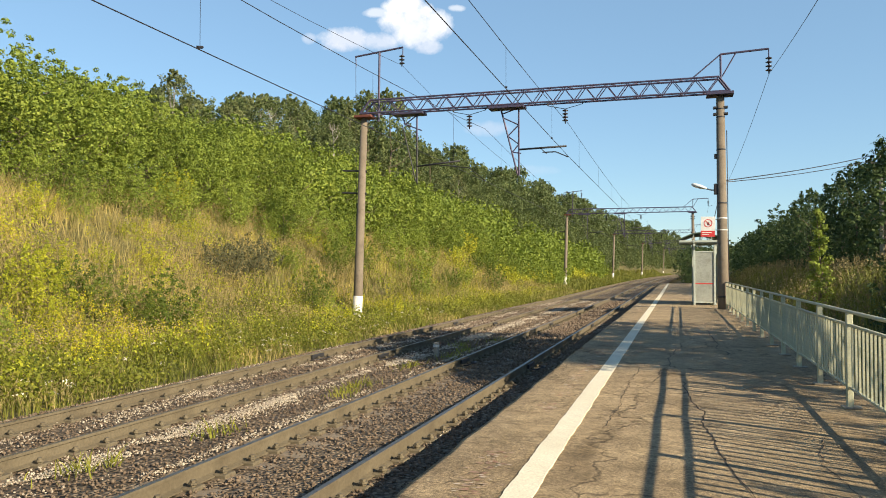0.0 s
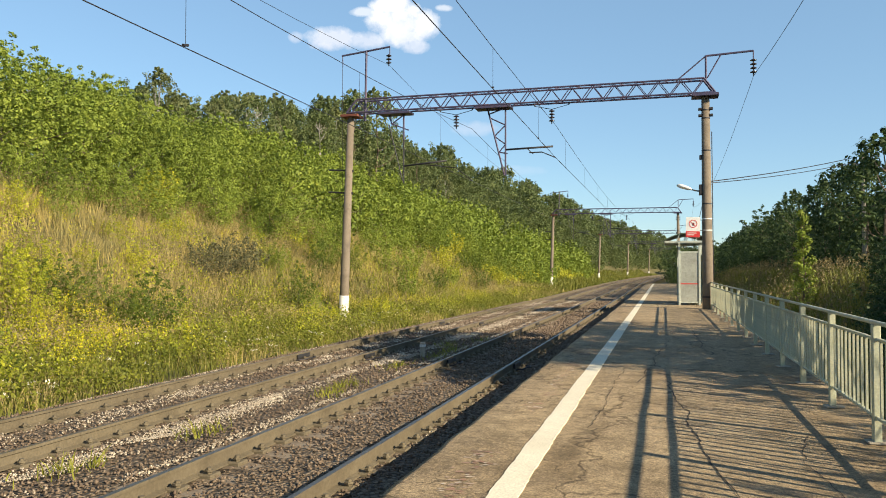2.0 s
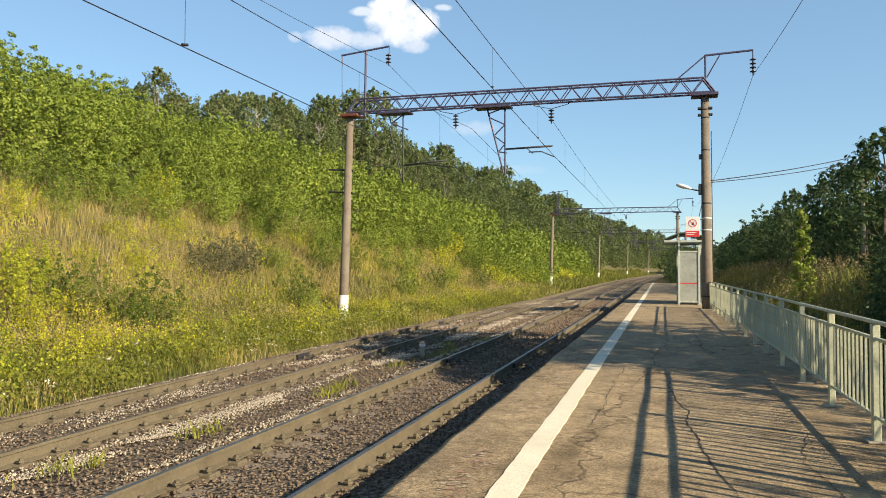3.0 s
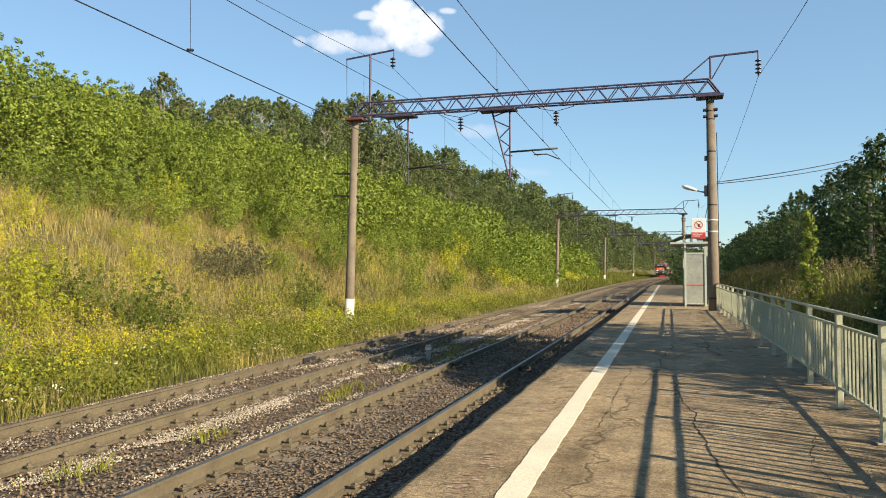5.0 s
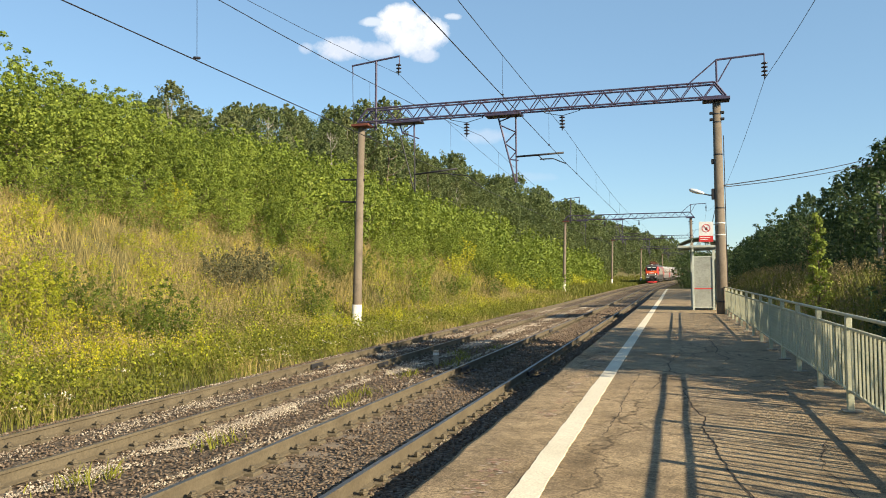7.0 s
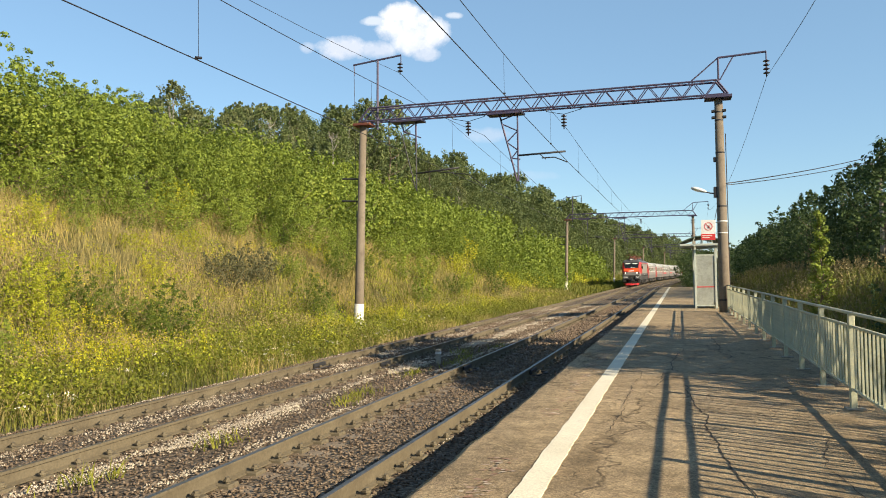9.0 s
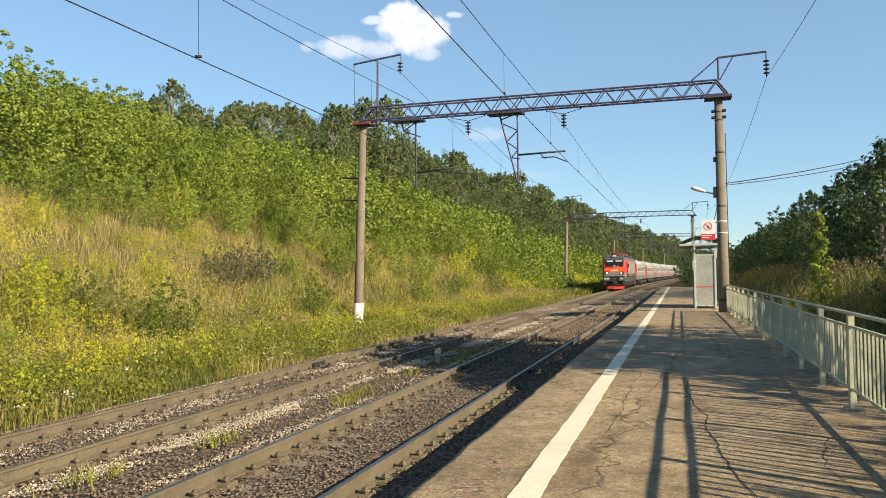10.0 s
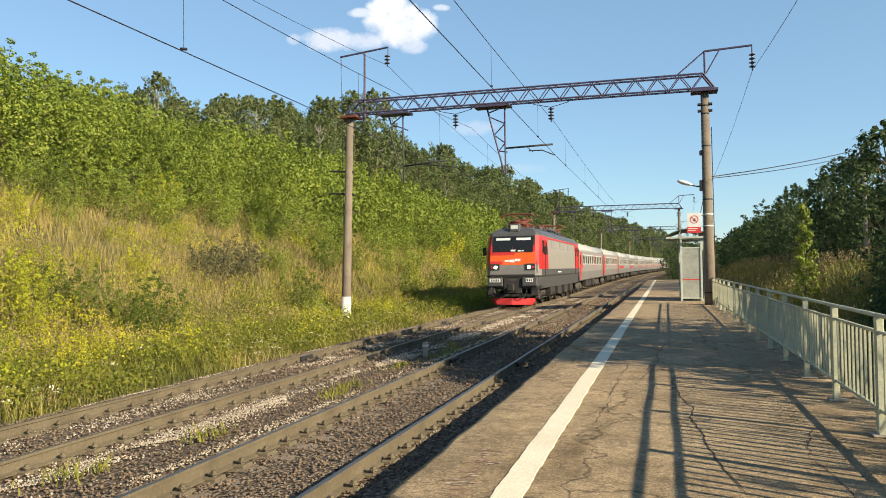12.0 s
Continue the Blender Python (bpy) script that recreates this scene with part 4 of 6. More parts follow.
def plumes(rng, base, height, size, count, spread):
    """Loose heads of small flakes on top of a stem at each base point."""
    n = len(base)
    c = np.repeat(base + np.stack((rng.normal(0, 0.08, n), rng.normal(0, 0.08, n), height), 1), count, 0)
    c = c + rng.normal(size=c.shape) * np.array(spread)
    a = rng.normal(size=c.shape)
    a /= np.linalg.norm(a, axis=1, keepdims=True)
    b = np.cross(a, rng.normal(size=c.shape))
    b /= np.linalg.norm(b, axis=1, keepdims=True)
    s = size * rng.uniform(0.6, 1.4, (len(c), 1))
    q = np.stack((c - a * s, c + b * s * 0.6, c + a * s, c - b * s * 0.6), 1).reshape(-1, 3)
    return q, np.arange(len(q)).reshape(-1, 4)


def field(rng, n, u0, u1, y0, y1, near=1.6):
    """Random spots on the ground, closer together near the camera."""
    y = y0 + (y1 - y0) * rng.random(n) ** near
    u = rng.uniform(u0, u1, n)
    x = u + np.array([bend(q) for q in y])
    z = np.array([ground_z(p, q) for p, q in zip(x, y)])
    return np.stack((x, y, z), 1), u


def patch(p, f, seed):
    return np.array([noise.noise((x * f, y * f, seed)) for x, y, _ in p])


def make_grass():
    rng = np.random.default_rng(3)
    p, u = field(rng, 125000, -25.5, -10.7, 4.5, 95)
    keep = ~((np.abs(u + 14.9) < 1.4) & (p[:, 1] > 30.5) & (p[:, 1] < 35.2)) & (patch(p, 0.8, 33.0) + 0.6 * patch(p, 2.0, 34.0) > rng.normal(-0.28, 0.12, len(p)))
    p, u = p[keep], u[keep]
    far = np.clip(p[:, 1] / 30, 0.7, 2.6)
    tone = patch(p, 0.22, 4.0) + 0.35 * patch(p, 0.9, 9.0)
    up = np.clip((-u - 12.5) / 8, 0, 1)
    dry = tone + (up - 0.32) * 0.8 > rng.normal(0, 0.34, len(p))
    h = rng.uniform(0.3, 0.85, len(p)) * (0.5 + 0.5 * np.clip((-u - 10.7) / 3.0, 0, 1))
    for name, sel, mat, label in (("dry_grass", dry, "straw", "dry straw-coloured grass on the bank"), ("green_grass", ~dry, "blade", "tall green and yellowing grass on the bank")):
        v, f = blades(rng, p[sel], h[sel], 0.011 * far[sel] * rng.uniform(0.6, 1.6, sel.sum()), 0.4)
        tagged(raw(name, v, f, LEAF[mat]), label, "grass", kind="stuff")
    # leafy weeds low on the bank
    p, u = field(rng, 8500, -16.5, -10.9, 4.5, 62)
    keep = patch(p, 0.35, 21.0) + 0.4 * patch(p, 1.3, 22.0) > -0.12
    p = p[keep]
    v, f = plumes(rng, p, rng.uniform(0.1, 0.6, len(p)), 0.04, 13, (0.15, 0.15, 0.18))
    tagged(raw("weeds", v, f, LEAF["weed"]), "low leafy green weeds beside the track", "weeds", kind="stuff")
    p, u = field(rng, 8500, -23, -12.0, 6, 80)
    keep = patch(p, 0.28, 41.0) > 0.02
    p = p[keep]
    v, f = plumes(rng, p, rng.uniform(0.2, 0.7, len(p)), 0.042, 12, (0.15, 0.15, 0.22))
    tagged(raw("yellow_weeds", v, f, LEAF["lime"]), "yellowing leafy weeds on the bank", "weeds", kind="stuff")
    p, u = field(rng, 10500, -21.5, -12.6, 7, 75)
    keep = patch(p, 0.3, 61.0) + 0.4 * patch(p, 1.1, 62.0) > 0.25
    p = p[keep]
    v, f = plumes(rng, p, rng.uniform(0.55, 0.95, len(p)), 0.022, 17, (0.035, 0.035, 0.13))
    tagged(raw("goldenrod", v, f, LEAF["gold"]), "yellow flowering goldenrod in the grass", "flowers", kind="stuff")
    p, u = field(rng, 420, -14.0, -11.0, 4.5, 40)
    keep = patch(p, 0.5, 71.0) > 0.05
    p = p[keep]
    v, f = plumes(rng, p, rng.uniform(0.35, 0.6, len(p)), 0.022, 7, (0.05, 0.05, 0.02))
    tagged(raw("white_flowers", v, f, LEAF["daisy"]), "small white umbel flowers beside the track", "flowers", kind="stuff")
    p, u = field(rng, 11000, -23.8, -14.0, 9, 75)
    keep = patch(p, 0.2, 81.0) + 0.4 * patch(p, 0.9, 82.0) > -0.1
    p = p[keep]
    v, f = plumes(rng, p, rng.uniform(0.45, 0.95, len(p)), 0.028, 9, (0.07, 0.07, 0.15))
    tagged(raw("dry_seed_heads", v, f, LEAF["seed"]), "brown dry seed heads over the bank's grass", "grass", kind="stuff")
    # far strip of goldenrod beside the line
    p, u = field(rng, 950, -19.0, -15.9, 78, 170, 1.0)
    v, f = plumes(rng, p, rng.uniform(0.4, 1.1, len(p)), 0.11, 8, (0.2, 0.3, 0.15))
    tagged(raw("far_goldenrod", v, f, LEAF["lime"]), "yellow weeds along the far bank", "flowers", kind="stuff")
    p, u = field(rng, 12000, -18.0, -10.9, 90, 300, 1.2)
    p = p[~((np.abs(u + 14.6) < 1.2) & (np.abs(p[:, 1] - 103.5) < 4.5))]
    v, f = blades(rng, p, rng.uniform(0.4, 1.0, len(p)), rng.uniform(0.03, 0.08, len(p)), 0.4)
    tagged(raw("far_grass", v, f, LEAF["blade"]), "grass along the far side of the line", "grass", kind="stuff")
    # tall stems beside the railing, whose shade streaks the asphalt
    n = 150
    y = rng.uniform(5.6, 9.4, n)
    x = np.maximum(3.5, y * 0.3) + rng.uniform(0, 1.3, n)
    z = np.array([ground_z(a, b) for a, b in zip(x, y)])
    v, f = blades(rng, np.stack((x, y, z), 1), rng.uniform(2.2, 3.9, n), rng.uniform(0.012, 0.045, n), 0.2)
    tagged(raw("tall_stems", v, f, LEAF["blade"]), "tall weed stems beside the railing", "weeds", kind="stuff")
    # behind the railing
    p, u = field(rng, 34000, 2.7, 13.5, 9, 130, 1.5)
    keep = u > 2.9 + 2.2 * np.clip((28 - p[:, 1]) / 18, 0, 1)
    p, u = p[keep], u[keep]
    far = np.clip(p[:, 1] / 30, 0.7, 2.6)
    h = rng.uniform(0.5, 1.25, len(p)) * np.clip((u - 2.2) / 3, 0.45, 1)
    v, f = blades(rng, p, h, 0.012 * far * rng.uniform(0.6, 1.6, len(p)), 0.3)
    tagged(raw("tall_grass", v, f, LEAF["reed"]), "tall grass behind the platform railing", "grass", kind="stuff")
    p, u = field(rng, 1700, 5.0, 13, 26, 110, 1.2)
    v, f = plumes(rng, p, rng.uniform(1.0, 1.7, len(p)), 0.05, 9, (0.035, 0.035, 0.13))
    tagged(raw("reed_plumes", v, f, LEAF["plume"]), "brownish seed heads of tall grass", "grass", kind="stuff")


make_grass()


# ---- sleepers and loose stones ----
def make_sleepers(track, axis, z):
    bm = bmesh.new()
    prof = [(-1.35, -0.20), (-1.3, -0.175), (-0.5, -0.185), (-0.2, -0.21), (0.2, -0.21), (0.5, -0.185), (1.3, -0.175), (1.35, -0.20)]
    loops = [[bm.verts.new((x, s * (0.15 if k == 0 else 0.11), -0.4 if k == 0 else zz)) for s, k in ((-1, 0), (-1, 1), (1, 1), (1, 0))] for x, zz in prof]
    for p, q in zip(loops, loops[1:]):
        for i in range(3):
            bm.faces.new((p[i], p[i + 1], q[i + 1], q[i]))
    bm.faces.new(loops[0][::-1])
    bm.faces.new(loops[-1])
    first = part("sleeper", bm, M["sleeper"], track)
    bm = bmesh.new()
    for s in (-0.796, 0.796):
        for d in (-0.125, 0.125):
            box(bm, s + d - 0.085, s + d + 0.085, -0.1, 0.1, -0.195, -0.14, 0.014)
            rod(bm, (s + d * 1.15, -0.03, -0.15), (s + d * 1.15, -0.03, -0.072), 0.03, 6)
            rod(bm, (s + d * 1.15, -0.03, -0.115), (s + d * 1.15, -0.03, -0.095), 0.05, 6)
            box(bm, s + d * 0.8 - 0.03, s + d * 0.8 + 0.03, -0.05, 0.05, -0.155, -0.135, 0.008)
    clip = part("rail_fastening", bm, M["rail_side"], first)
    for i in range(290):
        y = -9.2 + i * 0.543
        m = Matrix.Translation(on_line(axis, y, z - 0.004 + random.uniform(-0.006, 0.006))) @ Matrix.Rotation(random.uniform(-0.012, 0.012), 4, "Z")
        ob = first if i == 0 else shared("sleeper", first.data, track, m)
        ob.matrix_basis = m
        if i and 20 < i < 100:
            shared("rail_fastening", clip.data, ob, Matrix())


make_sleepers(near_track, NEAR, 0.0)
make_sleepers(far_track, FAR, FAR_Z)


def stones(rng, p, size):
    """Broken stones: squashed octahedra with jittered corners."""
    n = len(p)
    o = np.array(((1, 0, 0), (0, 1, 0), (-1, 0, 0), (0, -1, 0), (0, 0, 0.8), (0, 0, -0.8)))
    v = o[None] * rng.uniform(0.6, 1.25, (n, 6, 1)) + rng.normal(0, 0.18, (n, 6, 3))
    a = rng.uniform(0, 6.283, n)
    c, s = np.cos(a), np.sin(a)
    v = np.stack((v[..., 0] * c[:, None] - v[..., 1] * s[:, None], v[..., 0] * s[:, None] + v[..., 1] * c[:, None], v[..., 2]), 2)
    v = v * size[:, None, None] + p[:, None]
    f = np.array(((0, 1, 4), (1, 2, 4), (2, 3, 4), (3, 0, 4), (1, 0, 5), (2, 1, 5), (3, 2, 5), (0, 3, 5)))
    return v.reshape(-1, 3), (f[None] + 6 * np.arange(n)[:, None, None]).reshape(-1, 3)


def stone_material(name, a, b, c):
    m, nt, p = nodes_of(name)
    geo = nt.nodes.new("ShaderNodeNewGeometry")
    col = ramp(nt, geo.outputs["Random Per Island"], ((0.0, a), (0.6, b), (1.0, c)))
    col = mix(nt, col, ramp(nt, noise_tex(nt, 0.7, 3), ((0.3, (0.75, 0.72, 0.7)), (0.7, (1.2, 1.2, 1.2)))), 0.8, "MULTIPLY")
    nt.links.new(col, p.inputs["Base Color"])
    p.inputs["Roughness"].default_value = 0.92
    bump(nt, p, noise_tex(nt, 60, 3), 0.4, 0.005)
    return m


def make_stones():
    rng = np.random.default_rng(12)
    n = 44000
    y = 3.0 + 52 * rng.random(n) ** 1.9
    x = rng.uniform(-10.6, -2.2, n)
    clear = np.min(np.abs(x[:, None] - np.array([NEAR - 0.796, NEAR + 0.796, FAR - 0.796, FAR + 0.796])), 1) > 0.13
    x, y = x[clear], y[clear]
    top = np.interp(x, BED_X, BED_Z) + 0.012
    p = np.stack((x, y, top + rng.uniform(-0.005, 0.03, len(x))), 1)
    light = np.array([noise.noise((a * 0.9, b * 0.35, 5.0)) + 0.5 * noise.noise((a * 2.5, b * 1.2, 8.0)) for a, b in zip(x, y)])
    strip = np.exp(-((x + 6.52) / 0.26) ** 2) * 0.75 + np.exp(-((x + 5.42) / 0.12) ** 2) * 0.5 + np.exp(-((x + 8.0) / 0.4) ** 2) * 0.2
    pale = light + strip > 0.66 + rng.normal(0, 0.1, len(x))
    size = rng.uniform(0.015, 0.033, len(x)) * np.clip(y / 14, 0.85, 1.9) * np.where(pale, 0.75, 1.0)
    for name, sel, mat, label in (("ballast_stones", ~pale, stone_material("brown_stone", (0.125, 0.09, 0.062), (0.168, 0.124, 0.087), (0.225, 0.172, 0.123)), "brown crushed ballast stones"),
                                  ("pale_stones", pale, stone_material("pale_stone", (0.28, 0.235, 0.18), (0.44, 0.38, 0.295), (0.56, 0.50, 0.40)), "patches of pale crushed stone between the tracks")):
        v, f = stones(rng, p[sel], size[sel])
        tagged(raw(name, v, f, mat), label, "ballast", kind="stuff")
    # strips of spilled pale stone beside the rails
    n = 34000
    y = 4.0 + 52 * rng.random(n) ** 1.5
    lane = rng.random(n)
    x = np.where(lane < 0.6, rng.normal(-6.52, 0.21, n), np.where(lane < 0.7, rng.normal(-5.42, 0.07, n), np.where(lane < 0.88, rng.normal(-8.3, 0.25, n), rng.normal(-10.0, 0.16, n))))
    gate = np.array([noise.noise((round(a), b * 0.25, 15.0)) + 0.6 * noise.noise((a * 2, b * 0.9, 18.0)) for a, b in zip(x, y)]) > -0.05
    x, y = x[gate], y[gate]
    top = np.interp(x, BED_X, BED_Z) + 0.012
    v, f = stones(rng, np.stack((x, y, top + 0.02), 1), rng.uniform(0.010, 0.024, len(x)) * np.clip(y / 14, 0.85, 1.6))
    tagged(raw("spilled_stones", v, f, bpy.data.materials["pale_stone"]), "strips of pale spilled stone beside the rails", "ballast", kind="stuff")
    # weeds between the tracks
    spots = ((-6.3, 7.0), (-6.0, 9.0), (-5.7, 12.5), (-5.9, 16.5), (-5.5, 18.5), (-5.6, 20.0), (-6.1, 21.5), (-5.4, 23), (-5.8, 13.4))
    base = np.array([(a + rng.normal(0, 0.13), b + rng.normal(0, 0.3), -0.22) for a, b in spots for _ in range(70)])
    v, f = blades(rng, base, rng.uniform(0.05, 0.2, len(base)), rng.uniform(0.005, 0.011, len(base)), 0.9)
    tagged(raw("track_weeds", v, f, LEAF["weed"]), "small green weeds between the tracks", "weeds", kind="stuff")


make_stones()


# ---- platform furniture ----
def make_shelter():
    root = thing("waiting_shelter", "small pale green waiting shelter with arched dark roof on platform", "shelter", at=Matrix.Translation((0, 38.2, PLAT)))
    posts = ((0.74, 0), (1.66, 0), (1.88, 0), (0.74, 3.6), (1.88, 3.6))
    for x, y in posts:
        bm = bmesh.new()
        box(bm, x - 0.045, x + 0.045, y - 0.045, y + 0.045, 0, 3.05, 0.006)
        part("post", bm, M["shelter"], root)
    for y in (0.0, 3.6):
        bm = bmesh.new()
        box(bm, 0.79, 1.61, y - 0.012, y + 0.012, 0.18, 2.5, 0.004)
        panel = part("side_panel", bm, M["shelter_panel"], root, "grey translucent side panel")
        for z in (0.14, 2.54, 2.98):
            bm = bmesh.new()
            box(bm, 0.79, 1.61, y - 0.03, y + 0.03, z - 0.035, z + 0.035, 0.005)
            part("cross_bar", bm, M["shelter"], root)
        bm = bmesh.new()
        box(bm, 0.788, 1.612, y - 0.017, y + 0.017, 1.0, 1.05, 0.002)
        part("warning_stripe", bm, M["red"], panel, "red warning stripe")
    for z0, z1 in ((0.18, 1.0), (1.0, 2.5)):
        bm = bmesh.new()
        box(bm, 1.91, 1.93, 0.05, 3.55, z0, z1 - 0.02, 0.004)
        part("back_panel", bm, M["shelter_panel"], root)
    # arched roof with thickness, eaves tubes and end fasciae
    bm = bmesh.new()
    n = 12
    pts = [(0.05 + 2.05 * i / n, 3.08 + 0.44 * math.sin(math.pi * (0.08 + 0.84 * i / n)) - 0.1) for i in range(n + 1)]
    for y0, y1 in ((-0.35, 4.0),):
        loops = [[bm.verts.new((x, y, z + d)) for x, z in pts] for d in (0.0, 0.045) for y in (y0, y1)]
        for i in range(n):
            bm.faces.new((loops[0][i], loops[1][i], loops[1][i + 1], loops[0][i + 1])).smooth = True
            bm.faces.new((loops[2][i], loops[2][i + 1], loops[3][i + 1], loops[3][i])).smooth = True
            bm.faces.new((loops[0][i], loops[0][i + 1], loops[2][i + 1], loops[2][i]))
            bm.faces.new((loops[1][i], loops[3][i], loops[3][i + 1], loops[1][i + 1]))
        for i in (0, n):
            bm.faces.new((loops[0][i], loops[2][i], loops[3][i], loops[1][i]))
    part("roof", bm, M["shelter_roof"], root, "arched dark green roof sheet")
    for y in (-0.3, 1.8, 3.95):
        bm = bmesh.new()
        box(bm, 0.06, 2.08, y - 0.03, y + 0.03, 2.98, 3.08, 0.008)
        part("roof_beam", bm, M["shelter"], root)
        for a, b in ((0.6, 0.75), (1.1, 1.1), (1.55, 1.45)):
            bm = bmesh.new()
            rod(bm, (a, y, 3.05), (b, y, 3.08 + 0.44 * math.sin(math.pi * (0.08 + 0.84 * (b - 0.05) / 2.05)) - 0.1), 0.018, 6)
            part("roof_strut", bm, M["shelter"], root)
    bm = bmesh.new()
    box(bm, 1.35, 1.8, 0.4, 3.2, 0.42, 0.47, 0.008)
    bench = part("bench", bm, M["shelter"], root, "bench board")
    for y in (0.5, 3.1):
        bm = bmesh.new()
        box(bm, 1.4, 1.75, y - 0.03, y + 0.03, 0.0, 0.42, 0.005)
        part("bench_leg", bm, M["shelter"], bench)


M["shelter_panel"] = surface("shelter_panel", (0.30, 0.32, 0.29), (0.40, 0.42, 0.38), 1.5, 20, 0.6, relief=0.08, dirt=(0.25, 0.26, 0.22))
M["lamp_glass"] = plain("lamp_glass", (0.75, 0.77, 0.78), 0.25, wear=0.08)
make_shelter()


def make_sign():
    root = thing("warning_sign", "white and red no-crossing sign board fixed to the concrete mast", "sign", at=Matrix.Translation((1.22, 34.15, 3.43)) @ Matrix.Rotation(radians(1.5), 4, "Y"))
    bm = bmesh.new()
    box(bm, -0.29, 0.29, -0.012, 0.012, 0.0, 0.86, 0.006)
    board = part("board", bm, M["white"], root)
    bm = bmesh.new()
    box(bm, -0.286, 0.286, -0.02, -0.013, 0.004, 0.26, 0.0)
    band = part("red_band", bm, M["red"], board)
    for z, w in ((0.17, 0.4), (0.09, 0.3)):
        bm = bmesh.new()
        box(bm, -0.24, -0.24 + w, -0.026, -0.021, z, z + 0.03)
        part("text_bar", bm, M["white"], band)
    bm = bmesh.new()
    n = 28
    for r0, r1 in ((0.145, 0.172),):
        ring = [[bm.verts.new((r * math.cos(6.2832 * i / n), y, 0.58 + r * math.sin(6.2832 * i / n))) for i in range(n)] for r, y in ((r0, -0.02), (r1, -0.02), (r1, -0.012), (r0, -0.012))]
        for k in range(4):
            for i in range(n):
                bm.faces.new((ring[k][i], ring[k][(i + 1) % n], ring[(k + 1) % 4][(i + 1) % n], ring[(k + 1) % 4][i]))
    part("red_ring", bm, M["red"], board)
    bm = bmesh.new()
    box(bm, -0.15, 0.15, -0.024, -0.021, -0.012, 0.012, m=Matrix.Translation((0, 0, 0.58)) @ Matrix.Rotation(radians(45), 4, "Y"))
    part("red_slash", bm, M["red"], board)
    bm = bmesh.new()
    box(bm, -0.03, 0.05, -0.019, -0.014, 0.5, 0.62)
    part("pictogram", bm, M["iron"], board)
    for z in (0.3, 0.75):
        bm = bmesh.new()
        rod(bm, (0.25, 0.03, z), (0.62, 0.25, z), 0.015, 6)
        part("bracket", bm, M["iron"], root)


def make_lamp():
    root = thing("street_lamp", "grey street lamp on an arm fixed to the concrete mast", "street lamp", at=Matrix.Translation((1.66, 34.5, 5.42)))
    bm = bmesh.new()
    rod(bm, (0, 0, 0), (-0.3, -0.05, 0.04), 0.03, 8)
    rod(bm, (-0.3, -0.05, 0.04), (-0.5, -0.08, 0.1), 0.03, 8)
    part("arm", bm, M["iron"], root)
    bm = bmesh.new()
    rings = [(0.03, 0.0), (0.075, 0.06), (0.11, 0.2), (0.12, 0.38), (0.09, 0.52), (0.02, 0.58)]
    lathe(bm, rings, 14)
    bmesh.ops.transform(bm, matrix=Matrix.Translation((-0.45, -0.08, 0.1)) @ Matrix.Rotation(radians(-72), 4, "Y") @ Matrix.Diagonal((0.8, 1.35, 1.15, 1)), verts=bm.verts)
    head = part("lamp_head", bm, M["lamp_glass"], root, "silver lamp head")
    bm = bmesh.new()
    box(bm, -0.16, 0.0, -0.12, 0.12, -0.16, 0.3, 0.02)
    part("junction_box", bm, M["iron"], root)


def make_cable(name, a, b, sag, r, label):
    a, b = Vector(a), Vector(b)
    bm = bmesh.new()
    pts = [a.lerp(b, i / 16) - Vector((0, 0, sag * 4 * (i / 16) * (1 - i / 16))) for i in range(17)]
    tube(bm, pts, r)
    return tagged(part(name, bm, M["wire"]), label, "cable")


def make_side_pole():
    root = thing("utility_pole", "slim pale utility pole with a crossarm among the trees", "utility pole", at=Matrix.Translation((12.1, 53.0, ground_z(12.1, 53.0))))
    bm = bmesh.new()
    lathe(bm, ((0.14, -0.3), (0.13, 2), (0.09, 8.1)), 10)
    part("shaft", bm, M["concrete"], root)
    bm = bmesh.new()
    box(bm, -0.55, 0.55, -0.05, 0.05, 7.3, 7.4, 0.01)
    part("crossarm", bm, M["concrete"], root)


make_sign()
make_lamp()
make_side_pole()
make_cable("service_cable", (1.98, 34.5, 5.85), (12.0, 53.0, 9.25), 0.12, 0.022, "black service cable from mast to utility pole")
make_cable("service_cable", (1.98, 34.5, 5.78), (12.3, 53.0, 9.0), 0.16, 0.018, "black service cable from mast to utility pole")
make_cable("lamp_cable", (1.72, 34.4, 5.3), (1.45, 38.0, 3.6), 0.05, 0.014, "thin cable running down to the shelter")
make_cable("conduit", (2.07, 34.5, 1.2), (2.04, 34.5, 8.0), 0.0, 0.018, "thin conduit on the concrete mast")
make_cable("guy_wire", (-15.22, 34.5, 12.1), (-15.15, 34.5, 3.5), 0.0, 0.012, "thin wire hanging beside the leaning mast")


def make_bond(x, y, z, w):
    """A slack bonding cable that loops from the rail foot over the stones."""
    root = tagged(new("rail_bond"), "dark slack bonding cable beside a rail joint", "cable")
    bm = bmesh.new()
    pts = [Vector((x + w * math.sin(math.pi * i / 12), y - 0.45 + 0.9 * i / 12, z + 0.05 * math.sin(math.pi * i / 12) + 0.012 * math.sin(i * 2.1))) for i in range(13)]
    tube(bm, pts, 0.016)
    part("cable", bm, M["wire"], root)
    bm = bmesh.new()
    box(bm, x - 0.02, x + 0.02, y - 0.32, y + 0.32, z + 0.03, z + 0.13, 0.008)
    part("fishplate", bm, M["iron"], root)
    return root


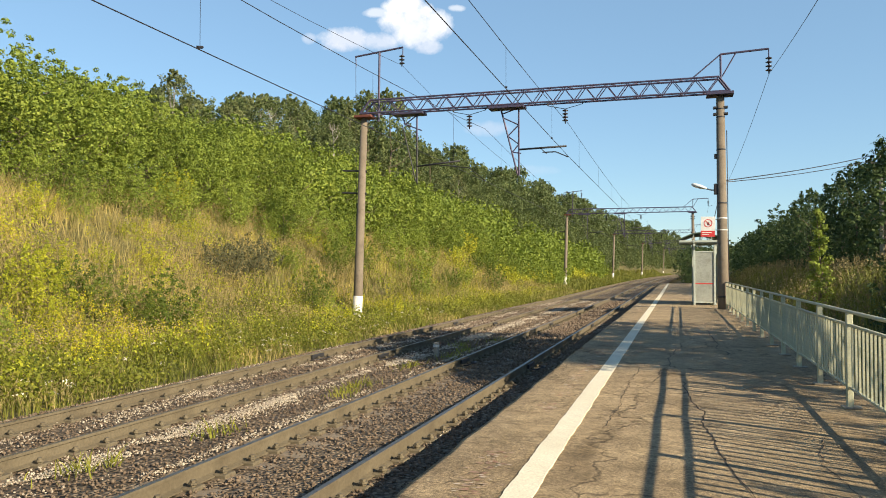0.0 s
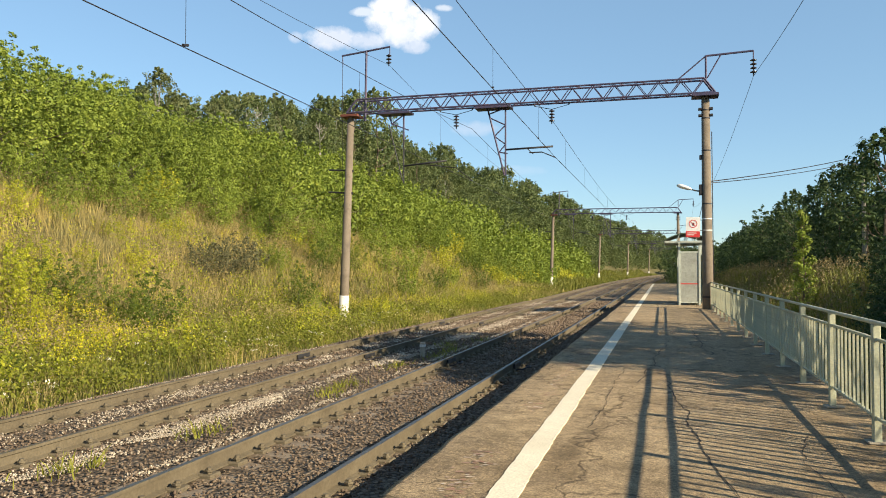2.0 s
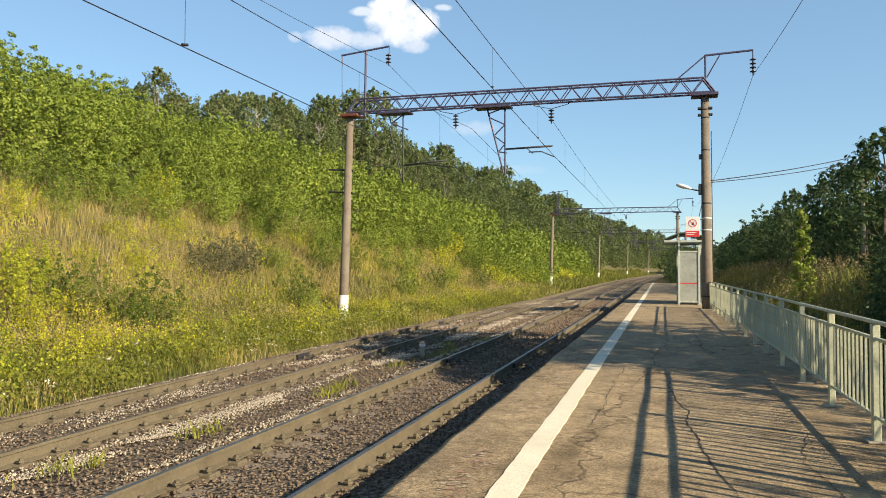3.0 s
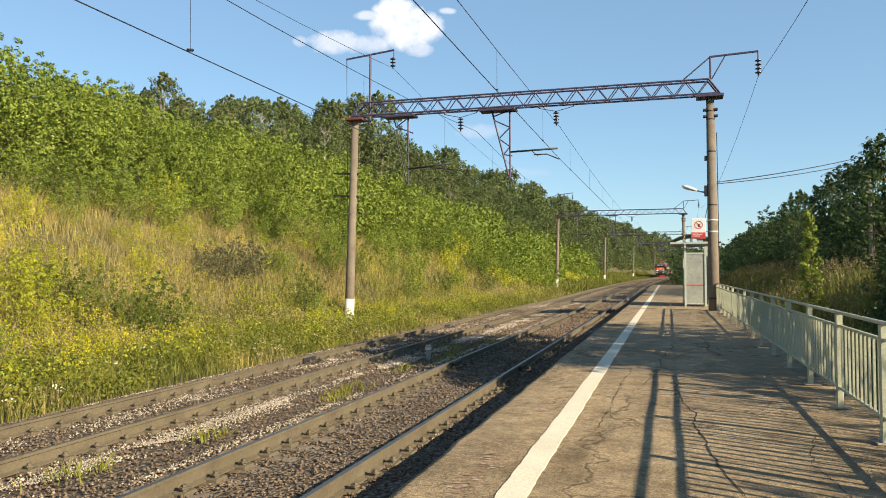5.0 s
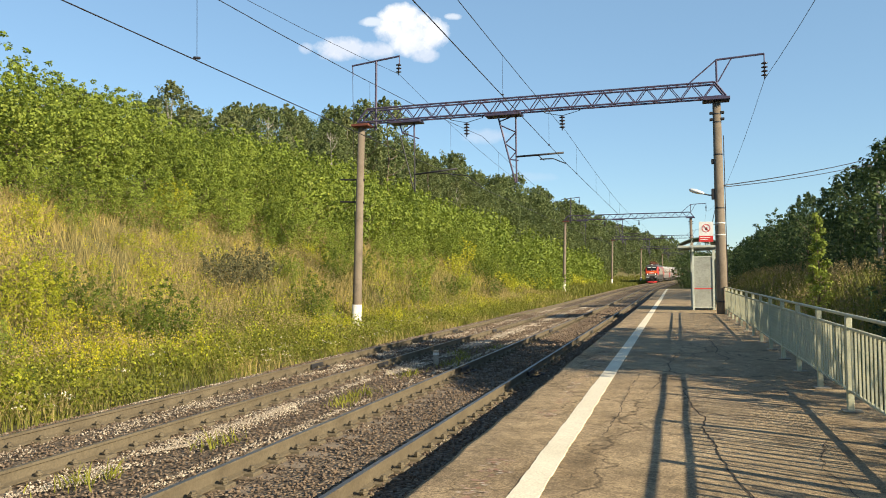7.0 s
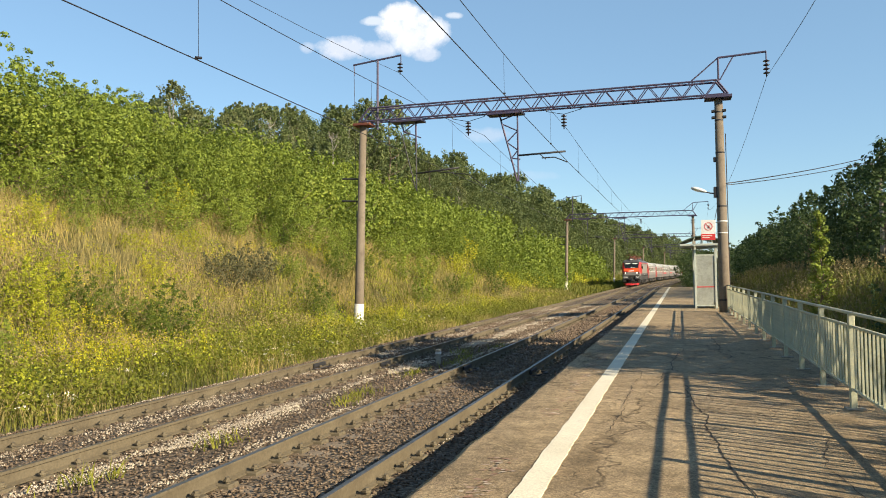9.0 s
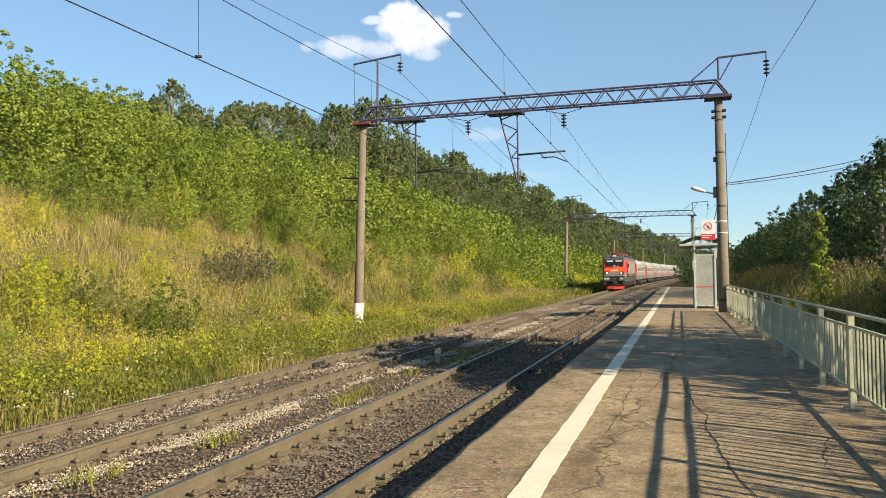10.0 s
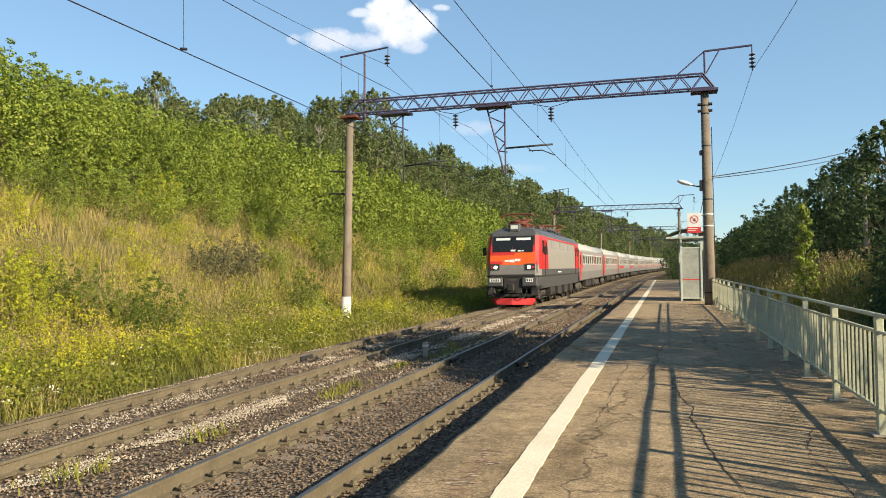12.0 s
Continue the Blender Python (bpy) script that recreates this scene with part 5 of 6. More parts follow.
for x, y, z, w in ((NEAR + 0.85, 16.6, -0.16, 0.3), (NEAR - 0.74, 16.9, -0.16, 0.25), (NEAR + 0.85, 29.2, -0.16, 0.34), (NEAR - 0.74, 29.4, -0.16, 0.3), (FAR - 0.74, 17.5, -0.24, 0.3),
                   (FAR + 0.85, 18.0, -0.24, 0.3), (FAR - 0.74, 30.0, -0.24, 0.3), (FAR + 0.85, 30.3, -0.24, 0.3), (NEAR + 0.85, 42, -0.16, 0.3), (FAR + 0.85, 43, -0.24, 0.3)):
    make_bond(x, y, z, w)


def make_stake():
    root = thing("track_marker", "short grey concrete marker post between the tracks", "marker post", at=Matrix.Translation((-6.0, 18.8, -0.28)))
    bm = bmesh.new()
    box(bm, -0.06, 0.06, -0.06, 0.06, 0.0, 0.42, 0.015)
    part("post", bm, M["concrete"], root)
    bm = bmesh.new()
    box(bm, -0.065, 0.065, -0.065, 0.065, 0.3, 0.36, 0.005)
    part("band", bm, M["whitewash"], root)


make_stake()


def make_flecks():
    """Brick-red and pale scraps of old marking left along the worn strip beside the line."""
    rng = np.random.default_rng(31)
    n = 1500
    y = 3.5 + 42 * rng.random(n) ** 1.5
    keep = np.array([noise.noise((0, q * 0.45, 3)) + 0.5 * noise.noise((0, q * 2, 5)) for q in y]) > -0.05
    y = y[keep]
    x = -1.52 + rng.normal(0, 0.075, len(y))
    z = np.array([PLAT + 0.012 * noise.noise((a * 0.8, b * 0.5, 5)) + 0.004 for a, b in zip(x, y)])
    a, b = rng.uniform(0.015, 0.06, len(x)), rng.uniform(0.008, 0.028, len(x))
    q = np.stack([np.stack((x + sx * a * rng.uniform(0.5, 1.2, len(x)), y + sy * b * rng.uniform(0.5, 1.2, len(x)), z + rng.uniform(0, 0.004, len(x))), 1) for sx, sy in ((-1, -0.4), (0.2, -1), (1, 0.3), (-0.3, 1))], 1).reshape(-1, 3)
    ob = raw("marking_scraps", q, np.arange(len(q)).reshape(-1, 4), stone_material("old_marking", (0.28, 0.15, 0.10), (0.38, 0.26, 0.19), (0.62, 0.56, 0.46)))
    tagged(ob, "worn brick-red and pale scraps of old marking", "marking", kind="stuff")


make_flecks()


# ---- the train ----
M["bogie"] = plain("dusty_bogie", (0.11, 0.10, 0.088), 0.85, wear=0.5)
M["glass"] = plain("dark_glass", (0.018, 0.022, 0.025), 0.08, wear=0.2, relief=0.0)
M["headlight"], _nt, _p = nodes_of("headlight")
_p.inputs["Base Color"].default_value = (0.9, 0.9, 0.85, 1)
_p.inputs["Emission Color"].default_value = (1.0, 0.93, 0.78, 1)
_p.inputs["Emission Strength"].default_value = 2.5


def prism(bm, quad, thick):
    """A panel: four corners, pushed out along its normal by thick."""
    q = [Vector(c) for c in quad]
    nrm = (q[1] - q[0]).cross(q[2] - q[0]).normalized() * thick
    a = [bm.verts.new(c) for c in q]
    b = [bm.verts.new(c + nrm) for c in q]
    bm.faces.new(a[::-1])
    bm.faces.new(b)
    for i in range(4):
        bm.faces.new((a[i], a[(i + 1) % 4], b[(i + 1) % 4], b[i]))


def panel(name, quad, thick, mat, parent, label=""):
    bm = bmesh.new()
    prism(bm, quad, thick)
    return part(name, bm, mat, parent, label)


def side_panel(name, s, y0, y1, z0, z1, hw, thick, mat, parent, label=""):
    """A panel on the side wall s (+1 or -1)."""
    bm = bmesh.new()
    x0, x1 = (hw, hw + thick) if s > 0 else (-hw - thick, -hw)
    box(bm, x0, x1, y0, y1, z0, z1, 0.006)
    return part(name, bm, mat, parent, label)


def wheelset(parent, y, r):
    bm = bmesh.new()
    for s in (-0.8, 0.8):
        rod(bm, (s - 0.07, y, r), (s + 0.07, y, r), r, 20)
    rod(bm, (-0.8, y, r), (0.8, y, r), 0.09, 8)
    part("wheelset", bm, M["under"], parent)


def bogie(root, y, gap, r):
    bm = bmesh.new()
    for s in (-1.02, 1.02):
        box(bm, s - 0.07, s + 0.07, y - gap / 2 - 0.75, y + gap / 2 + 0.75, 0.5, 0.84, 0.04)
        for d in (-gap / 2, gap / 2):
            box(bm, s - 0.13, s + 0.13, y + d - 0.26, y + d + 0.26, 0.34, 0.8, 0.05)
        rod(bm, (s, y - 0.3, 0.55), (s, y - 0.3, 0.98), 0.12, 10)
        rod(bm, (s, y + 0.3, 0.55), (s, y + 0.3, 0.98), 0.12, 10)
    box(bm, -1.0, 1.0, y - 0.3, y + 0.3, 0.5, 0.75, 0.03)
    for s in (-1.16, 1.16):
        for d in (-gap / 2, gap / 2):
            rod(bm, (s - 0.03, y + d, r), (s + 0.03, y + d, r), 0.15, 10)
        rod(bm, (s, y - gap / 2, 0.42), (s, y + gap / 2, 0.42), 0.025, 5)
    b = part("bogie", bm, M["bogie"], root)
    for d in (-gap / 2, gap / 2):
        wheelset(b, y + d, r)


def make_loco():
    L = 19.2
    root = thing("electric_locomotive", "red, orange and grey electric locomotive running with lit headlights", "locomotive")
    mats = (M["loco_red"], M["loco_orange"], M["loco_grey"], M["loco_dark"], M["loco_panel"], M["under"])
    RED, ORANGE, GREY, DARK, PANEL, BLACK = range(6)
    levels = ((0.98, 0.16, 1.44), (1.62, 0.03, 1.52), (1.72, 0.0, 1.54), (2.06, 0.0, 1.54), (2.3, 0.02, 1.54), (3.04, 0.14, 1.54), (3.9, 0.55, 1.50), (4.08, 0.68, 1.42), (4.3, 1.0, 1.15), (4.4, 1.5, 0.8))
    bm = bmesh.new()
    rings = []
    for z, fy, hw in levels:
        c = 0.3 if z < 3.95 else 0.22
        half = [(hw, L - 0.25), (hw, L - 2.9), (hw, 3.0), (hw, fy + 0.55), (hw - 0.1, fy + 0.2), (hw - c, fy)]
        rings.append([bm.verts.new((x, y, z)) for x, y in half] + [bm.verts.new((-x, y, z)) for x, y in half[::-1]])
    bands = len(levels) - 1
    for b in range(bands):
        for i in range(12):
            j = (i + 1) % 12
            f = bm.faces.new((rings[b][i], rings[b + 1][i], rings[b + 1][j], rings[b][j]))
            seg = min(i, 10 - i) if i < 11 else 9      # 0 rear cab, 1 middle, 2 front cab, 3 and 4 corner, 5 front, 9 rear end
            z = levels[b][0]
            if z >= 3.9:
                m = DARK
            elif z < 1.6:
                m = DARK
            elif z < 1.7:
                m = BLACK
            elif z < 2.05:
                m = GREY if seg in (3, 4, 5) else DARK
            elif z < 2.29:
                m = GREY if seg in (4, 5) else RED if seg in (0, 2, 3) else PANEL
            elif z < 3.0:
                m = ORANGE if seg == 5 else PANEL if seg == 1 else RED
            else:
                m = PANEL if seg == 1 else RED
            if seg == 9:
                m = DARK
            f.material_index = m
    bm.faces.new(rings[-1])
    bm.faces.new(rings[0][::-1])
    body = part("body", bm, mats, root)

    def front_y(z):
        return np.interp(z, [q[0] for q in levels], [q[1] for q in levels])

    def face_panel(name, x0, x1, z0, z1, mat, thick=0.012, off=0.004, label="", parent=None):
        a, b = front_y(z0) - off, front_y(z1) - off
        return panel(name, ((x0, a, z0), (x1, a, z0), (x1, b, z1), (x0, b, z1)), thick, mat, parent or body, label)

    # windscreen in two panes with a black surround, blinds and wipers
    face_panel("windscreen_surround", -1.2, 1.2, 2.98, 3.9, M["under"], 0.008, 0.002)
    for x0, x1 in ((-1.12, -0.012), (0.012, 1.12)):
        pane = face_panel("windscreen_pane", x0, x1, 3.02, 3.87, M["glass"], 0.012, 0.012)
        face_panel("sun_blind", x0 + 0.16, x1 - 0.16, 3.66, 3.79, M["blind"], 0.004, 0.026, "pale sun blind", pane)
        bm = bmesh.new()
        rod(bm, (x0 * 0.5 + x1 * 0.5, front_y(3.02) - 0.04, 3.02), (x0 + 0.35, front_y(3.3) - 0.05, 3.3), 0.014, 5)
        part("wiper", bm, M["under"], pane)
    face_panel("orange_sweep", 0.75, 1.2, 2.34, 2.6, M["loco_orange"], 0.006)
    # plain pale emblem strokes, an orange sweep that narrows towards the edge
    for x0, x1, z0, z1 in ((-0.42, -0.2, 2.46, 2.57), (-0.16, 0.12, 2.44, 2.59), (0.16, 0.44, 2.49, 2.63)):
        face_panel("emblem_stroke", x0, x1, z0, z1, M["white"], 0.006)
    face_panel("upper_red_band", -1.22, 0.1, 2.84, 3.0, M["loco_red"], 0.005)
    face_panel("lower_red_band", -1.22, -0.55, 2.34, 2.5, M["loco_red"], 0.005)
    face_panel("dashboard_card", -0.1, 0.16, 3.04, 3.13, M["blind"], 0.004, 0.026, "pale cards behind the windscreen")
    face_panel("dashboard_card", 0.3, 0.62, 3.03, 3.1, M["blind"], 0.004, 0.026)
    # black beam under the lamps, grab rails and steps
    face_panel("lower_beam", -1.22, 1.22, 1.66, 1.78, M["under"], 0.03)
    for sx in (-1, 1):
        bm = bmesh.new()
        for za, zb in ((1.85, 2.55),):
            rod(bm, (sx * 1.36, 0.02, za), (sx * 1.36, 0.08, zb), 0.018, 6)
            rod(bm, (sx * 1.36, 0.02, za), (sx * 1.34, 0.16, za), 0.015, 5)
            rod(bm, (sx * 1.36, 0.08, zb), (sx * 1.34, 0.2, zb), 0.015, 5)
        part("front_grab_rail", bm, M["iron"], body)
        bm = bmesh.new()
        for zz in (0.5, 0.78, 1.06):
            box(bm, sx * 1.36 - 0.16, sx * 1.36 + 0.16, 0.15, 0.5, zz, zz + 0.03)
        for dx in (-0.15, 0.15):
            box(bm, sx * 1.36 + dx - 0.012, sx * 1.36 + dx + 0.012, 0.3, 0.34, 0.5, 1.2)
        part("cab_steps", bm, M["under"], root)
        bm = bmesh.new()
        pts = [(sx * 1.15, -0.05, 1.15), (sx * 1.2, -0.2, 0.85), (sx * 1.05, -0.26, 0.62), (sx * 0.82, -0.2, 0.7), (sx * 0.75, -0.05, 0.95)]
        for p, q in zip(pts, pts[1:]):
            rod(bm, p, q, 0.022, 6)
        part("jumper_cable", bm, M["under"], root)
    face_panel("coupler_plate", -0.16, 0.2, 1.22, 1.5, M["loco_grey"], 0.03, 0.05)
    # lamps in dark housings
    for s in (-1, 1):
        housing = face_panel("lamp_housing", s * 0.98 - 0.27, s * 0.98 + 0.27, 2.02, 2.36, M["under"], 0.03)
        bm = bmesh.new()
        x = s * 0.92
        rod(bm, (x, -0.06, 2.17), (x, -0.02, 2.17), 0.09, 18)
        part("headlight", bm, M["headlight"], housing, "lit headlight")
        bm = bmesh.new()
        rod(bm, (x + s * 0.22, -0.05, 2.17), (x + s * 0.22, -0.02, 2.17), 0.06, 12)
        part("marker_light", bm, M["loco_red"], housing)
        # stepped lower boxes with plain plates
        bm = bmesh.new()
        box(bm, s * 0.95 - 0.42, s * 0.95 + 0.42, -0.12, 0.25, 1.12, 1.62, 0.05)
        lower = part("buffer_box", bm, M["loco_dark"], root)
        bm = bmesh.new()
        box(bm, s * 0.95 - (0.3 if s < 0 else 0.2), s * 0.95 + (0.3 if s < 0 else 0.2), -0.135, -0.118, 1.36, 1.56, 0.004)
        plate = part("plate", bm, M["white"], lower, "white plate")
        for k in range(4 if s < 0 else 3):
            bm = bmesh.new()
            x = s * 0.95 - 0.2 + k * 0.12 + (0 if s < 0 else 0.06)
            box(bm, x, x + 0.06, -0.142, -0.136, 1.4, 1.52)
            part("plate_bar", bm, M["under"], plate)
        bm = bmesh.new()
        box(bm, s * 1.2 - 0.22, s * 1.2 + 0.22, -0.02, 0.35, 0.6, 1.1, 0.04)
        part("step_box", bm, M["under"], root)
        bm = bmesh.new()
        box(bm, s * 1.72 - 0.1, s * 1.72 + 0.1, 0.75, 0.9, 2.85, 3.3, 0.03)
        part("mirror", bm, M["under"], body)
        bm = bmesh.new()
        pts = [(s * 0.35, -0.1, 1.0), (s * 0.38, -0.3, 0.75), (s * 0.5, -0.34, 0.5), (s * 0.7, -0.28, 0.55), (s * 0.78, -0.1, 0.85)]
        for p, q in zip(pts, pts[1:]):
            rod(bm, p, q, 0.028, 7)
        part("brake_hose", bm, M["under"], root)
    bm = bmesh.new()
    box(bm, -0.5, 0.5, -0.02, 0.4, 0.75, 1.6, 0.03)
    part("coupler_recess", bm, M["under"], root)
    bm = bmesh.new()
    box(bm, -0.12, 0.12, -0.5, 0.3, 0.95, 1.2, 0.04)
    box(bm, -0.2, 0.18, -0.62, -0.4, 0.88, 1.3, 0.05)
    part("coupler", bm, M["iron"], root, "dark steel coupler")
    # red plough
    bm = bmesh.new()
    pts = [(-1.2, 0.25), (-0.95, -0.12), (0, -0.3), (0.95, -0.12), (1.2, 0.25)]
    for (xa, ya), (xb, yb) in zip(pts, pts[1:]):
        quad = ((xa * 0.86, ya, 0.14), (xb * 0.86, yb, 0.14), (xb * 1.08, yb + 0.12, 0.48), (xa * 1.08, ya + 0.12, 0.48))
        prism(bm, quad, 0.03)
    part("plough", bm, M["red"], root, "red snow plough")
    bm = bmesh.new()
    box(bm, -1.05, 1.05, 0.02, 0.3, 0.56, 0.72, 0.02)
    part("plough_beam", bm, M["under"], root)
    # roof lamp box
    bm = bmesh.new()
    box(bm, -0.3, 0.3, 0.75, 1.4, 4.1, 4.58, 0.06)
    lampbox = part("roof_lamp_box", bm, M["loco_dark"], root)
    bm = bmesh.new()
    box(bm, -0.2, 0.2, 0.735, 0.748, 4.3, 4.5, 0.002)
    part("roof_lamp", bm, M["blind"], lampbox, "white roof lamp")
    # side details on both walls
    for s in (-1, 1):
        for y0, y1 in ((0.95, 1.55), (L - 1.5, L - 0.9)):
            side_panel("cab_window", s, y0, y1, 2.95, 3.65, 1.53, 0.015, M["glass"], body)
        for y0, y1 in ((1.85, 2.55), (L - 2.6, L - 1.9)):
            door = side_panel("cab_door", s, y0, y1, 2.1, 3.7, 1.53, 0.018, M["loco_red_dark"], body)
            side_panel("door_window", s, y0 + 0.15, y1 - 0.15, 2.95, 3.55, 1.55, 0.01, M["glass"], door)
            side_panel("grab_rail", s, y0 - 0.1, y0 - 0.06, 1.7, 3.1, 1.54, 0.03, M["iron"], body)
        side_panel("roof_stripe", s, 3.0, L - 2.9, 3.78, 3.88, 1.52, 0.02, M["loco_red"], body)
        for k in range(3):
            y0 = 4.2 + k * 3.9
            side_panel("louvre", s, y0, y0 + 2.4, 3.3, 3.72, 1.53, 0.012, M["loco_panel"], body)
        side_panel("number_bar", s, 7.0, 8.6, 1.82, 1.9, 1.54, 0.006, M["white"], body)
        for k in range(4):
            y0 = 4.6 + k * 3.2
            side_panel("side_tank", s, y0, y0 + 1.9, 0.5, 1.05, 1.1, 0.3, M["under"], root)
    # roof gear and the lowered pantographs
    for y0, y1, h, w in ((4.8, 7.4, 4.62, 0.85), (7.9, 10.6, 4.7, 0.95), (11.1, 14.0, 4.62, 0.85)):
        bm = bmesh.new()
        box(bm, -w, w, y0, y1, 4.3, h, 0.06)
        part("roof_unit", bm, M["loco_dark"], root)
    for y0, flip in ((1.9, 1), (L - 4.4, -1)):
        bm = bmesh.new()
        for s in (-0.5, 0.5):
            rod(bm, (s, y0, 4.66), (s, y0 + 2.2, 4.66), 0.05, 8)
            rod(bm, (s * 0.9, y0 + 0.1, 4.72), (s * 0.5, y0 + 2.1, 4.98), 0.045, 8)
            rod(bm, (s * 0.5, y0 + 2.1, 4.98), (s * 0.9, y0 + 0.1, 5.16), 0.04, 8)
        for y in (y0, y0 + 1.1, y0 + 2.2):
            rod(bm, (-0.5, y, 4.66), (0.5, y, 4.66), 0.045, 8)
        for y in (y0 + 0.1, y0 + 2.1):
            rod(bm, (-0.46, y, 4.75 if y < y0 + 1 else 4.98), (0.46, y, 4.75 if y < y0 + 1 else 4.98), 0.06, 8)
        pan = part("pantograph", bm, M["rust"], root, "lowered red pantograph")
        for y in (y0 + 0.05, y0 + 0.3):
            bm = bmesh.new()
            rod(bm, (-0.75, y, 5.2), (0.75, y, 5.2), 0.04, 6)
            for s in (-1, 1):
                rod(bm, (s * 0.75, y, 5.2), (s * 1.0, y, 5.0), 0.036, 6)
            part("collector_strip", bm, M["rust"], pan)
        for s in (-0.5, 0.5):
            for y in (y0 + 0.1, y0 + 2.1):
                bm = bmesh.new()
                lathe(bm, ((0.05, 4.34), (0.1, 4.4), (0.06, 4.44), (0.1, 4.5), (0.06, 4.54), (0.09, 4.6), (0.04, 4.63)), 10, s, y)
                part("insulator", bm, M["rust"], pan)
    bm = bmesh.new()
    pts = [(0.75, y, 4.75 + 0.12 * math.sin(y)) for y in np.arange(4.2, L - 4.5, 0.8)]
    for p, q in zip(pts, pts[1:]):
        rod(bm, p, q, 0.025, 6, caps=False)
    part("roof_busbar", bm, M["rust"], root)
    # rods, resistors and insulators along the roof
    for k in range(7):
        y = 4.9 + k * 1.35
        for sx in (-0.75, 0.75):
            bm = bmesh.new()
            lathe(bm, ((0.06, 4.3), (0.11, 4.42), (0.06, 4.47), (0.11, 4.54), (0.06, 4.6), (0.09, 4.68), (0.04, 4.76)), 10, sx, y)
            part("roof_insulator", bm, M["rust"], root)
    for sx in (-1.02, 1.02):
        bm = bmesh.new()
        rod(bm, (sx, 4.6, 4.5), (sx, L - 4.6, 4.5), 0.03, 6)
        for k in range(7):
            rod(bm, (sx, 4.7 + k * 1.6, 4.2), (sx, 4.7 + k * 1.6, 4.5), 0.02, 5)
        part("roof_rail", bm, M["iron"], root)
    for y in (3.6, 9.6, 15.6):
        bogie(root, y, 2.6, 0.62)
    return root, L


M["loco_panel"] = plain("loco_panel", (0.31, 0.29, 0.265), 0.4, wear=0.12, scale=1.5, relief=0.0)
M["loco_red_dark"] = plain("loco_red_dark", (0.45, 0.03, 0.03), 0.35, wear=0.15, relief=0.0)
M["blind"] = plain("pale_blind", (0.72, 0.76, 0.74), 0.5, wear=0.1, relief=0.0)


